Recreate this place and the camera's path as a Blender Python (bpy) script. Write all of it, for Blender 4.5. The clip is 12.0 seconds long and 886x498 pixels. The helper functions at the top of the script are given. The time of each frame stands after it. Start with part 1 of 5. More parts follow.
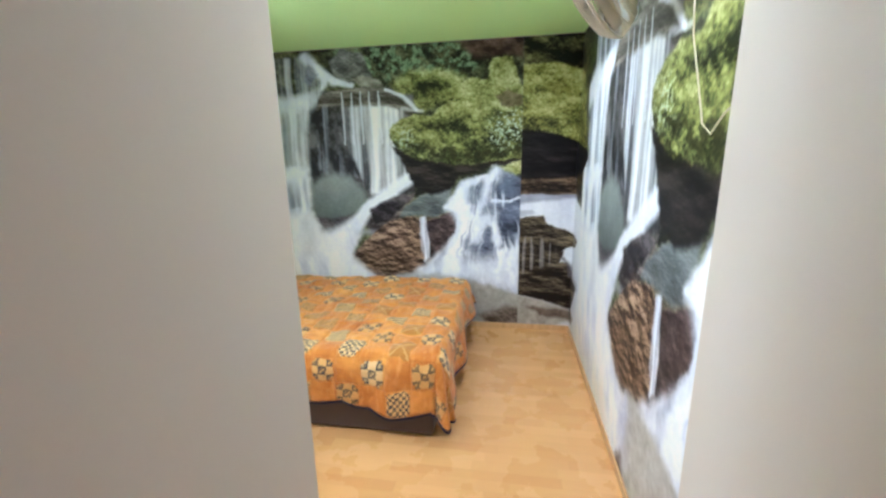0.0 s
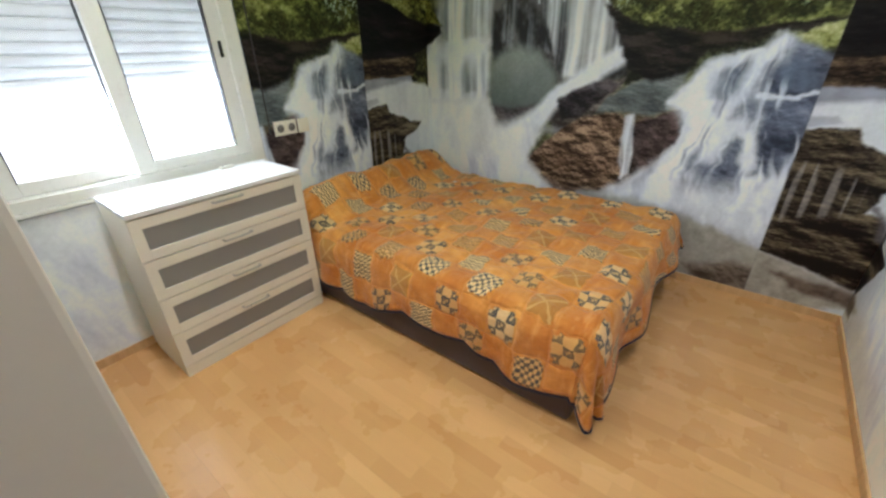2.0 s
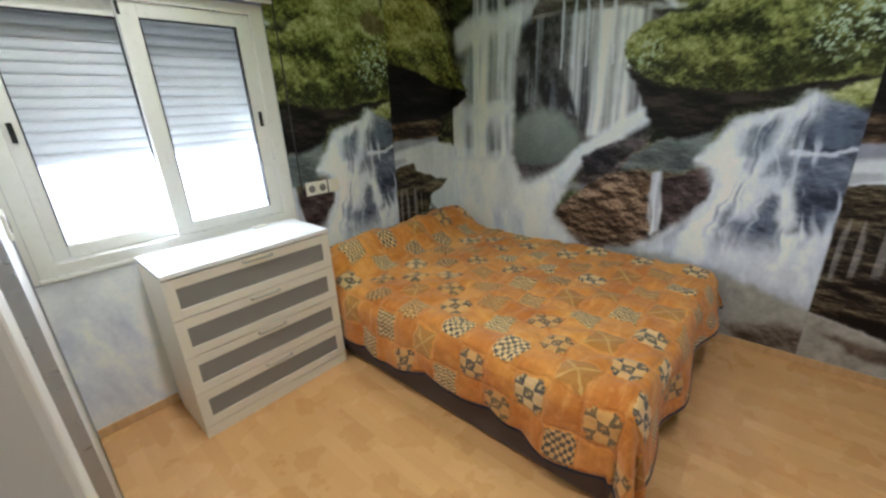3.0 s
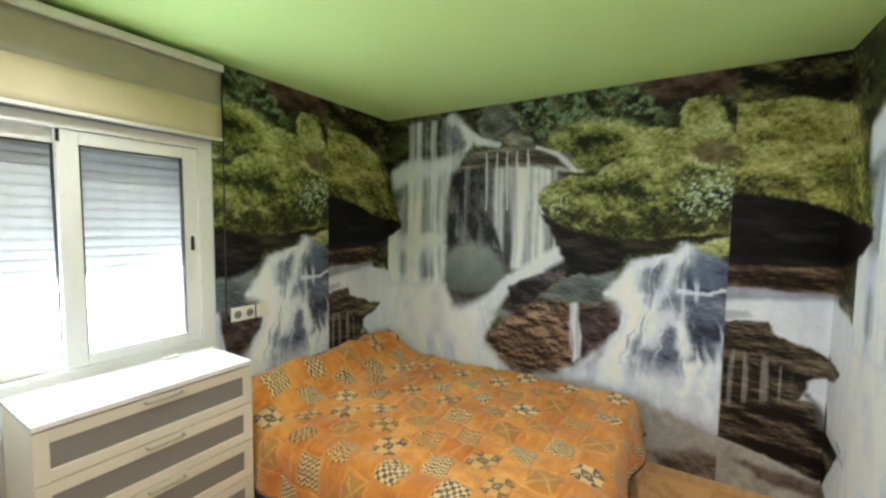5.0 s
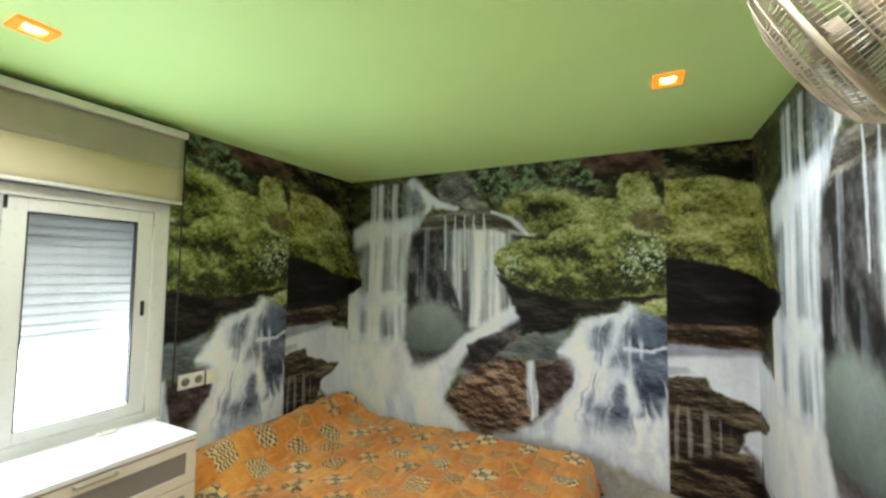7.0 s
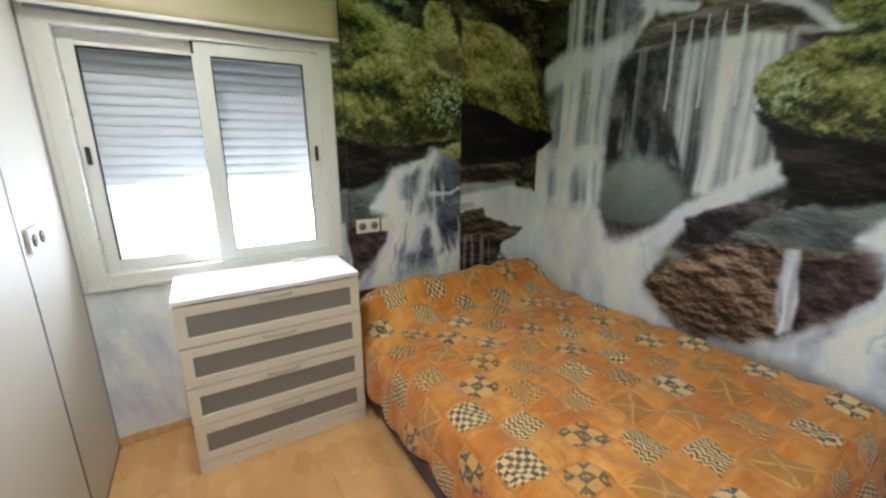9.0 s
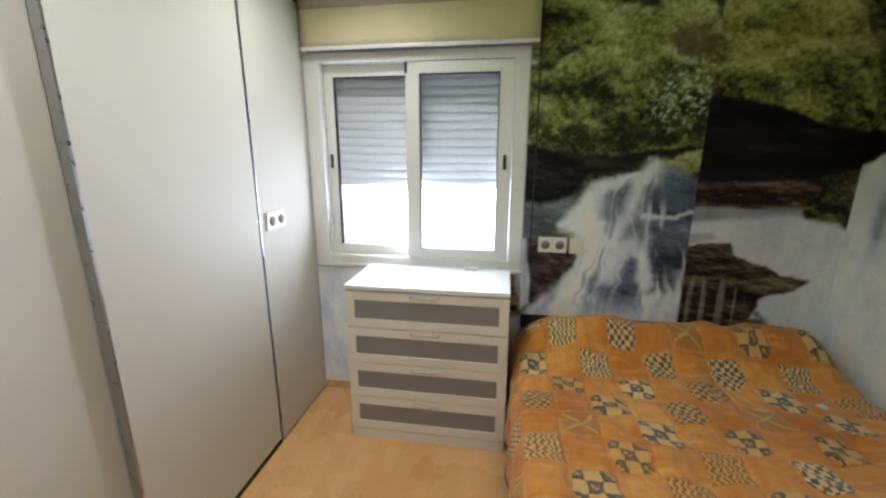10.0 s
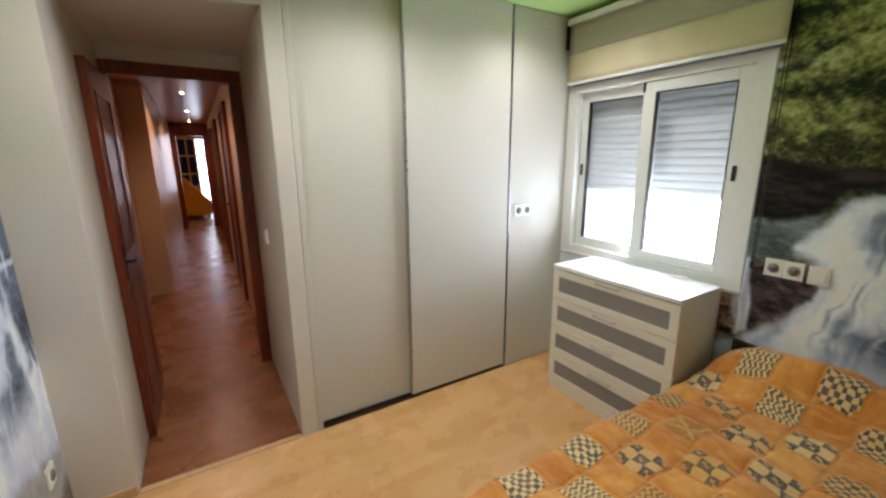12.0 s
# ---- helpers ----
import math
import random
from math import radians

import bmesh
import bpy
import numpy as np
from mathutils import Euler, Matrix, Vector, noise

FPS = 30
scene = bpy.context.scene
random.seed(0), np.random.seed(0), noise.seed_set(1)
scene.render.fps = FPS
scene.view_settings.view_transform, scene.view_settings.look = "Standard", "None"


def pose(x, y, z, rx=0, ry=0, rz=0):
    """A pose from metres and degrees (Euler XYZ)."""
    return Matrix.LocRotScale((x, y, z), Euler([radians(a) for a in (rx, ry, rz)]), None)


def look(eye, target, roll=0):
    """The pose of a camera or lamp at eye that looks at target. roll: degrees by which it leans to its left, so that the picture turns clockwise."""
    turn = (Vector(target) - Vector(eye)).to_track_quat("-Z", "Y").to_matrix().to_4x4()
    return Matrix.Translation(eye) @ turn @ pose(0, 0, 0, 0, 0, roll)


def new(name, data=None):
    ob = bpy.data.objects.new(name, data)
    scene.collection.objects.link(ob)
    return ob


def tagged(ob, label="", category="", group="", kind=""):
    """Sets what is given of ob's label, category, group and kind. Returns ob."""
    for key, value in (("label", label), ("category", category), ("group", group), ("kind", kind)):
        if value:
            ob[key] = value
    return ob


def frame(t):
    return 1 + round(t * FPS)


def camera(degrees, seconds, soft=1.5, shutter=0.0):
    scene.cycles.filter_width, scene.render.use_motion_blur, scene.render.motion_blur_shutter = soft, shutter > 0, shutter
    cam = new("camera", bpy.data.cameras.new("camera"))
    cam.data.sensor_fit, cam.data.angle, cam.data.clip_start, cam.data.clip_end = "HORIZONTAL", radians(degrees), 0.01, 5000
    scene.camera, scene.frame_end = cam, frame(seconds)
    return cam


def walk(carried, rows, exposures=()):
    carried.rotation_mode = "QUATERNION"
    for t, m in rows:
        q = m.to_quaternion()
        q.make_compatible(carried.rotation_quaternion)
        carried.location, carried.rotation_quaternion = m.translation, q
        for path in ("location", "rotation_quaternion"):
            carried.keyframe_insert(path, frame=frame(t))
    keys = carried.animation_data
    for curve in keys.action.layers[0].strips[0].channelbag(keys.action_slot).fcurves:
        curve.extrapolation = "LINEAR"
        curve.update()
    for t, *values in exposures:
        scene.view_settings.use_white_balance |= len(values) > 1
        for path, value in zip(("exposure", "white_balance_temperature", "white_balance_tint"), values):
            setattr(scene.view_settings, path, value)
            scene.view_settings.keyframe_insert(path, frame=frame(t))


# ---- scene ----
cam = camera(96.1, 12.0, soft=2.5)
PATH = [
    (0, (0.184, 0.455, 1.555), (-0.136, 2.379, 1.114), -1.0),
    (0.5, (0.144, 0.667, 1.534), (-0.294, 2.549, 1.017), -0.8),
    (1, (0.088, 0.847, 1.525), (-0.574, 2.627, 0.898), -0.9),
    (1.5, (0.081, 1.015, 1.5), (-0.818, 2.612, 0.699), -0.9),
    (2, (0.114, 1.156, 1.464), (-0.995, 2.548, 0.551), -1.2),
    (2.5, (0.088, 1.164, 1.46), (-1.044, 2.471, 0.456), -1.9),
    (3, (0.094, 1.192, 1.509), (-1.171, 2.58, 0.82), -2.5),
    (3.2, (0.127, 1.198, 1.529), (-1.18, 2.611, 0.987), -2.9),
    (4.8, (0.032, 1.109, 1.591), (-1.015, 2.796, 1.349), 0.5),
    (5, (0.076, 1.136, 1.601), (-0.968, 2.836, 1.465), 0.7),
    (5.5, (0.134, 1.095, 1.678), (-0.858, 2.823, 1.844), 0.9),
    (6, (0.164, 1.035, 1.732), (-0.767, 2.75, 2.168), 1.0),
    (6.5, (0.17, 1.033, 1.738), (-0.735, 2.767, 2.154), 0.6),
    (7, (0.144, 1.077, 1.68), (-0.745, 2.864, 1.795), 0.7),
    (7.2, (0.122, 1.085, 1.645), (-0.745, 2.887, 1.616), 0.8),
    (8.8, (0.086, 1.612, 1.509), (-1.427, 2.817, 1.002), -0.1),
    (9, (0.092, 1.7, 1.51), (-1.564, 2.702, 1.004), -0.1),
    (9.5, (-0.001, 2.016, 1.494), (-1.892, 2.461, 1.019), 0.0),
    (10, (-0.035, 2.301, 1.516), (-1.956, 2.004, 1.045), 0.1),
    (10.5, (-0.028, 2.519, 1.528), (-1.615, 1.406, 1.036), -1.0),
    (11, (0.103, 2.71, 1.535), (-1.149, 1.232, 1.037), -1.9),
    (11.5, (0.181, 2.931, 1.557), (-0.954, 1.347, 1.104), -1.0),
    (12, (0.101, 3.299, 1.556), (-0.91, 1.632, 1.11), -0.5),
]
walk(cam, [(t, look(eye, target, roll)) for t, eye, target, roll in PATH],
     [(0, 0.66, 5300, 12), (0.5, 0.45, 5400, 12), (1.0, 0.42, 5500, 12), (1.5, 0.38, 5700, 12), (2.0, 0.08, 5750, 13), (3.0, -0.1, 5650, 13), (5.0, 0.24, 5950, 9), (6.0, 0.24, 6000, 5),
      (7.0, 0.22, 5950, 7), (9.0, -0.06, 5750, 14), (9.6, -0.22, 5750, 15), (10.5, -0.34, 5800, 16), (12.0, -0.18, 5850, 15)])

# ---------- light ----------
world = bpy.data.worlds.new("sky")
scene.world = world
world.use_nodes = True
sky = world.node_tree.nodes.new("ShaderNodeTexSky")
sky.sky_type, sky.sun_disc = "NISHITA", False
sky.sun_elevation, sky.sun_rotation = radians(50), radians(100)
world.node_tree.links.new(sky.outputs[0], world.node_tree.nodes["Background"].inputs[0])
world.node_tree.nodes["Background"].inputs[1].default_value = 0.12


def lamp(name, kind, m, power, colour, size=0.1, size_y=None, spread=None):
    data = bpy.data.lights.new(name, kind)
    data.energy, data.color = power, colour
    if kind == "AREA":
        data.shape, data.size, data.size_y = "RECTANGLE", size, size_y or size
        if spread:
            data.spread = radians(spread)
    elif kind == "SPOT":
        data.spot_size, data.spot_blend, data.shadow_soft_size = radians(spread or 120), 0.9, size
    elif kind == "SUN":
        data.angle = radians(0.5)
    else:
        data.shadow_soft_size = size
    ob = new(name, data)
    ob.matrix_world = m
    return ob


lamp("sun", "SUN", look((-4, -4, 6), (-1.2, -1.5, 0)), 3.0, (1.0, 0.95, 0.87))
# daylight that enters at the window and along the corridor
lamp("window_daylight", "AREA", look((-2.47, 1.90, 1.10), (0.0, 2.6, 2.5)), 26, (0.88, 0.94, 1.0), 0.86, 0.42)
# the third is unseen, added on the others' grid to light the passage side
DOWNLIGHTS = [(-0.737, 1.645), (-1.71, 1.63), (0.25, 1.645), (0.256, 2.946)]
for lx, ly in DOWNLIGHTS:
    lamp("downlight_glow", "SPOT", look((lx, ly, 2.475), (lx, ly, 0)), 38, (1.0, 0.95, 0.87), 0.04, spread=150)
CORRIDOR_LIGHTS = [(0.25, -0.95), (0.13, -2.7), (0.11, -4.9), (0.1, -6.9)]
for lx, ly in CORRIDOR_LIGHTS:
    lamp("corridor_glow", "SPOT", look((lx, ly, 2.30), (lx, ly, 0)), 34, (1.0, 0.66, 0.42), 0.04, spread=150)
lamp("far_window_daylight", "AREA", look((-0.55, -10.4, 1.5), (0.3, -8, 0.6)), 16, (0.9, 0.95, 1.0), 1.0, 1.6)

# ---------- materials ----------
def srgb(r, g, b):
    return tuple((c / 255 / 12.92 if c <= 10 else ((c / 255 + 0.055) / 1.055) ** 2.4) for c in (r, g, b)) + (1.0,)


class Mat:
    """A node material with a short way to add and join nodes."""

    def __init__(self, name, rough=0.5, metal=0.0, spec=0.5):
        self.m = bpy.data.materials.new(name)
        self.m.use_nodes = True
        self.t = self.m.node_tree
        self.b = self.t.nodes["Principled BSDF"]
        self.b.inputs["Roughness"].default_value = rough
        self.b.inputs["Metallic"].default_value = metal
        self.b.inputs["Specular IOR Level"].default_value = spec

    def put(self, socket, value):
        if hasattr(value, "is_linked"):
            self.t.links.new(value, socket)
        elif value is not None:
            socket.default_value = value

    def node(self, kind, ins=(), **props):
        n = self.t.nodes.new("ShaderNode" + kind)
        if "operation" in props:
            n.operation = props["operation"]
        if "data_type" in props:
            n.data_type = props["data_type"]
        if "feature" in props:
            n.feature = props["feature"]
        if "noise_dimensions" in props:
            n.noise_dimensions = props["noise_dimensions"]
        for k, value in (ins.items() if isinstance(ins, dict) else enumerate(ins)):
            self.put(n.inputs[k], value)
        return n

    def math(self, op, a, b=None, c=None):
        return self.node("Math", [a, b, c][: 1 + (b is not None) + (c is not None)], operation=op).outputs[0]

    def coord(self, which="Object"):
        return self.node("TexCoord").outputs[which]

    def world(self):
        return self.node("NewGeometry").outputs["Position"]

    def noise(self, vec, scale, detail=4.0, rough=0.55):
        return self.node("TexNoise", {"Vector": vec, "Scale": scale, "Detail": detail, "Roughness": rough}).outputs[0]

    def stretch(self, vec, sx, sy, sz):
        return self.node("VectorMath", [vec, (sx, sy, sz)], operation="MULTIPLY").outputs[0]

    def mix(self, f, a, b):
        n = self.node("Mix", data_type="RGBA")
        self.put(n.inputs[0], f), self.put(n.inputs[6], a), self.put(n.inputs[7], b)
        return n.outputs[2]

    def ramp(self, f, lo, hi, a=0.0, b=1.0):
        n = self.node("MapRange", {0: f, 1: lo, 2: hi, 3: a, 4: b})
        return n.outputs[0]

    def colour(self, c):
        self.put(self.b.inputs["Base Color"], c)
        return self

    def rough(self, r):
        self.put(self.b.inputs["Roughness"], r)
        return self

    def bump(self, height, strength=0.2, dist=0.002):
        n = self.node("Bump", {"Height": height, "Strength": strength, "Distance": dist})
        self.put(self.b.inputs["Normal"], n.outputs[0])
        return self


def plain(name, rgb, rough=0.5, metal=0.0, vary=0.06, grain=40, bump=0.05, dist=0.001, spec=0.5):
    """A painted or moulded surface with faint clouds and grain."""
    q = Mat(name, rough, metal, spec)
    p = q.world()
    cloud, fine = q.noise(p, 2.3, 3), q.noise(p, grain, 4)
    c = srgb(*rgb)
    dark = tuple(x * (1 - vary * 2.2) for x in c[:3]) + (1.0,)
    q.colour(q.mix(q.math("ADD", q.math("MULTIPLY", cloud, 0.6), q.math("MULTIPLY", fine, 0.4)), dark, tuple(min(1, x * (1 + vary)) for x in c[:3]) + (1.0,)))
    q.rough(q.ramp(fine, 0.3, 0.7, max(0.02, rough - 0.05), min(1, rough + 0.06)))
    q.bump(q.math("ADD", fine, cloud), bump, dist)
    return q.m


def emitter(name, rgb, strength):
    q = Mat(name, 0.5)
    q.b.inputs["Base Color"].default_value = srgb(*rgb)
    q.b.inputs["Emission Color"].default_value = srgb(*rgb)
    q.b.inputs["Emission Strength"].default_value = strength
    return q.m


def laminate(name="beech_laminate", lo=(209, 159, 101), hi=(223, 176, 118)):
    """Pale three-strip laminate: strips 66 mm wide along x, each with its own tone and grain."""
    q = Mat(name, 0.32)
    x, y, _ = (q.node("SeparateXYZ", [q.world()]).outputs[k] for k in range(3))
    row = q.math("FLOOR", q.math("DIVIDE", y, 0.0645))
    shift = q.node("TexWhiteNoise", {"W": row}, noise_dimensions="1D").outputs[0]
    along_x = q.math("ADD", q.math("DIVIDE", x, 0.43), q.math("MULTIPLY", shift, 7.0))
    cell = q.math("FLOOR", along_x)
    tone = q.node("TexWhiteNoise", {"Vector": q.node("CombineXYZ", [row, cell, 0.0]).outputs[0]}, noise_dimensions="3D").outputs[0]
    p = q.world()
    figure = q.noise(q.stretch(p, 3.0, 40.0, 40.0), 1.0, 5, 0.6)
    fleck = q.noise(q.stretch(p, 14.0, 220.0, 220.0), 1.0, 3, 0.5)
    base = q.mix(tone, srgb(*lo), srgb(*hi))
    base = q.mix(q.math("MULTIPLY", q.ramp(figure, 0.35, 0.75), 0.2), base, srgb(200, 152, 98))
    base = q.mix(q.math("MULTIPLY", q.ramp(fleck, 0.55, 0.75), 0.12), base, srgb(170, 124, 78))
    edge_y = q.math("ABSOLUTE", q.math("SUBTRACT", q.math("FRACT", q.math("DIVIDE", y, 0.0645)), 0.5))
    edge_x = q.math("ABSOLUTE", q.math("SUBTRACT", q.math("FRACT", along_x), 0.5))
    seam = q.math("MAXIMUM", q.math("GREATER_THAN", edge_y, 0.488), q.math("GREATER_THAN", edge_x, 0.4975))
    q.colour(q.mix(q.math("MULTIPLY", seam, 0.15), base, srgb(160, 118, 74)))
    smear = q.noise(p, 3.5, 4)
    q.rough(q.ramp(smear, 0.3, 0.7, 0.2, 0.36))
    q.bump(q.math("SUBTRACT", figure, seam), 0.06, 0.0006)
    return q.m


def stained_wood(name, lo, hi, rough=0.28):
    q = Mat(name, rough)
    p = q.world()
    figure = q.noise(q.stretch(p, 30.0, 30.0, 2.2), 1.0, 5, 0.6)
    pore = q.noise(q.stretch(p, 260.0, 260.0, 9.0), 1.0, 3)
    q.colour(q.mix(q.ramp(q.math("ADD", q.math("MULTIPLY", figure, 0.75), q.math("MULTIPLY", pore, 0.25)), 0.3, 0.7), srgb(*lo), srgb(*hi)))
    q.bump(pore, 0.1, 0.0005)
    return q.m


def weave(name, rgb, scale=900, rough=0.9, sheen=0.2):
    q = Mat(name, rough, spec=0.2)
    p = q.world()
    thread = q.noise(p, scale, 2)
    cloud = q.noise(p, 6, 4)
    c = srgb(*rgb)
    q.colour(q.mix(q.math("ADD", q.math("MULTIPLY", thread, 0.5), q.math("MULTIPLY", cloud, 0.5)), tuple(x * 0.72 for x in c[:3]) + (1,), tuple(min(1, x * 1.2) for x in c[:3]) + (1,)))
    q.b.inputs["Sheen Weight"].default_value = sheen
    q.bump(thread, 0.25, 0.001)
    return q.m


def bedspread_cloth():
    """Orange plush spread with woven squares: checks, zigzags, stars and leaves in navy, sand and brown."""
    q = Mat("bedspread_plush", 0.85, spec=0.2)
    uv = q.node("UVMap").outputs[0]
    ripple = q.noise(uv, 6.0, 3)
    x0, y0, _ = (q.node("SeparateXYZ", [uv]).outputs[k] for k in range(3))
    wob = q.math("ADD", q.math("MULTIPLY", q.math("SUBTRACT", ripple, 0.5), 0.055), q.math("MULTIPLY", q.math("SUBTRACT", q.noise(uv, 28.0, 2), 0.5), 0.022))
    S = 0.147
    x = q.math("DIVIDE", q.math("ADD", x0, wob), S)
    y = q.math("DIVIDE", q.math("ADD", y0, wob), S)
    cx, cy = q.math("FLOOR", x), q.math("FLOOR", y)
    fx, fy = q.math("FRACT", x), q.math("FRACT", y)
    odd = q.math("MODULO", q.math("ADD", q.math("ADD", cx, cy), 200.0), 2.0)
    on = q.math("LESS_THAN", odd, 0.5)
    cell = q.node("CombineXYZ", [cx, cy, 3.0]).outputs[0]
    pick = q.node("TexWhiteNoise", {"Vector": cell}, noise_dimensions="3D").outputs[0]
    pick2 = q.node("TexWhiteNoise", {"Vector": q.node("CombineXYZ", [cx, cy, 9.0]).outputs[0]}, noise_dimensions="3D").outputs[0]
    ax, ay = q.math("ABSOLUTE", q.math("SUBTRACT", fx, 0.5)), q.math("ABSOLUTE", q.math("SUBTRACT", fy, 0.5))
    square = q.math("MULTIPLY", q.math("LESS_THAN", ax, 0.435), q.math("LESS_THAN", ay, 0.435))

    def wave(v, k):
        return q.math("FRACT", q.math("MULTIPLY", v, k))

    def chance(a, b):
        return q.math("MULTIPLY", q.math("GREATER_THAN", pick, a), q.math("LESS_THAN", pick, b))

    # zigzag bands
    tri = q.math("ABSOLUTE", q.math("SUBTRACT", wave(fx, 5.0), 0.5))
    zig = q.math("GREATER_THAN", wave(q.math("ADD", fy, q.math("MULTIPLY", tri, 0.17)), 7.0), 0.5)
    # small checks with eyes
    chk = q.math("LESS_THAN", q.math("MODULO", q.math("ADD", q.math("FLOOR", q.math("MULTIPLY", fx, 8.0)), q.math("FLOOR", q.math("MULTIPLY", fy, 8.0))), 2.0), 0.5)
    # block cross: nine fields, the corners and the middle dark with pale hearts
    gx, gy = wave(fx, 3.0), wave(fy, 3.0)
    nine = q.math("LESS_THAN", q.math("MODULO", q.math("ADD", q.math("FLOOR", q.math("MULTIPLY", fx, 3.0)), q.math("FLOOR", q.math("MULTIPLY", fy, 3.0))), 2.0), 0.5)
    heart = q.math("MULTIPLY", q.math("LESS_THAN", q.math("ABSOLUTE", q.math("SUBTRACT", gx, 0.5)), 0.27), q.math("LESS_THAN", q.math("ABSOLUTE", q.math("SUBTRACT", gy, 0.5)), 0.27))
    fleck = q.math("LESS_THAN", q.math("MODULO", q.math("ADD", q.math("FLOOR", q.math("MULTIPLY", fx, 12.0)), q.math("FLOOR", q.math("MULTIPLY", fy, 12.0))), 2.0), 0.5)
    cross = q.math("MULTIPLY", nine, q.math("SUBTRACT", 1.0, q.math("MULTIPLY", heart, q.math("MULTIPLY", fleck, 0.8))))
    # olive square with a pale saltire
    ray = q.math("LESS_THAN", q.math("ABSOLUTE", q.math("SUBTRACT", ax, ay)), 0.045)

    ch_zig, ch_chk, ch_cross, ch_leaf = chance(-1, 0.32), chance(0.32, 0.50), chance(0.50, 0.83), chance(0.83, 2)
    notch = q.math("SUBTRACT", 1.0, q.math("MULTIPLY", q.math("GREATER_THAN", ax, 0.33), q.math("GREATER_THAN", ay, 0.33)))
    blue_ink = q.math("MULTIPLY", notch, q.math("ADD", q.math("MULTIPLY", chk, ch_chk), q.math("MULTIPLY", cross, ch_cross)))
    brown_ink = q.math("MULTIPLY", zig, ch_zig)
    blocky = q.math("MULTIPLY", q.math("ADD", ch_chk, ch_cross), notch)
    field = q.math("ADD", ch_zig, blocky)
    shown = q.math("MULTIPLY", on, square)
    blot = q.noise(uv, 3.2, 4)
    pile = q.noise(uv, 170.0, 4, 0.7)
    brush = q.noise(q.stretch(uv, 16.0, 22.0, 1.0), 1.0, 5, 0.65)
    nap = q.noise(q.stretch(uv, 30.0, 8.0, 1.0), 1.0, 4, 0.6)
    orange = q.mix(q.ramp(blot, 0.35, 0.68), srgb(202, 124, 42), srgb(236, 172, 84))
    orange = q.mix(q.math("MULTIPLY", q.ramp(pick2, 0.35, 0.75), 0.42), orange, srgb(190, 104, 36))
    # dark and pale patches: shading of the brushed pile, put into the colour
    orange = q.mix(q.math("MULTIPLY", q.ramp(brush, 0.42, 0.72), 0.5), orange, srgb(172, 98, 34))
    orange = q.mix(q.math("MULTIPLY", q.ramp(nap, 0.52, 0.75), 0.5), orange, srgb(244, 190, 112))
    sand = q.mix(q.ramp(pick2, 0.2, 0.8), srgb(230, 200, 146), srgb(214, 164, 96))
    worn = q.math("MULTIPLY", q.ramp(brush, 0.35, 0.75, 1.0, 0.78), q.ramp(pile, 0.3, 0.6, 0.85, 1.0))
    crease = q.noise(q.stretch(uv, 9.0, 13.0, 1.0), 1.0, 3, 0.5)
    c = q.mix(q.math("MULTIPLY", shown, q.math("MULTIPLY", field, worn)), orange, sand)
    c = q.mix(q.math("MULTIPLY", shown, q.math("MULTIPLY", ch_leaf, 0.6)), c, srgb(158, 116, 56))
    c = q.mix(q.math("MULTIPLY", shown, q.math("MULTIPLY", q.math("MULTIPLY", ray, ch_leaf), 0.5)), c, srgb(226, 190, 120))
    c = q.mix(q.math("MULTIPLY", shown, q.math("MULTIPLY", blue_ink, worn)), c, q.mix(q.ramp(pick2, 0.6, 0.9), srgb(50, 58, 68), srgb(92, 80, 60)))
    c = q.mix(q.math("MULTIPLY", shown, q.math("MULTIPLY", brown_ink, worn)), c, q.mix(q.ramp(pick2, 0.3, 0.7), srgb(76, 66, 50), srgb(134, 94, 46)))
    q.colour(c)
    quilt = q.math("MAXIMUM", q.math("POWER", q.math("MULTIPLY", ax, 2.0), 10.0), q.math("POWER", q.math("MULTIPLY", ay, 2.0), 10.0))
    q.b.inputs["Sheen Weight"].default_value = 0.2
    q.bump(q.math("ADD", q.math("MULTIPLY", pile, 0.4), q.math("SUBTRACT", q.math("ADD", q.math("MULTIPLY", brush, 1.2), q.math("MULTIPLY", crease, 2.5)), quilt)), 0.75, 0.011)
    return q.m


def wallpaper():
    q = Mat("photo_wallpaper", 0.45, spec=0.22)
    col = q.node("VertexColor")
    col.layer_name = "print"
    p = q.world()
    fine, speck = q.noise(p, 190.0, 3, 0.7), q.noise(p, 45.0, 5, 0.7)
    k = q.math("ADD", q.math("MULTIPLY", q.ramp(fine, 0.25, 0.75, 0.95, 1.05), 0.55), q.math("MULTIPLY", q.ramp(speck, 0.3, 0.7, 0.95, 1.05), 0.45))
    c = q.node("VectorMath", [col.outputs[0], k], operation="SCALE")
    q.put(c.inputs["Scale"], k)
    q.colour(c.outputs[0])
    q.bump(q.noise(p, 30.0, 3), 0.04, 0.001)
    return q.m


def clear_glass():
    q = Mat("window_glass", 0.02)
    q.b.inputs["Transmission Weight"].default_value = 1.0
    q.b.inputs["IOR"].default_value = 1.45
    return q.m


GREY_WALL = plain("warm_white_wall_paint", (211, 203, 190), 0.6, vary=0.03, grain=90, bump=0.08)
CREAM = plain("cream_lacquer_panel", (203, 198, 186), 0.58, vary=0.025, grain=25, bump=0.02, spec=0.3)
WHITE = plain("white_lacquer", (232, 231, 226), 0.35, vary=0.02)
WHITE_ALU = plain("white_coated_aluminium", (224, 223, 217), 0.3, vary=0.02)
GREEN = plain("lime_green_ceiling_paint", (206, 244, 156), 0.6, vary=0.03, grain=60, bump=0.06)
SHADE = plain("dark_rubber_and_gap_shade", (40, 38, 36), 0.7)
BLACK = plain("black_plastic", (22, 22, 23), 0.4)
PLASTIC = plain("white_switch_plastic", (236, 233, 222), 0.3, vary=0.02)
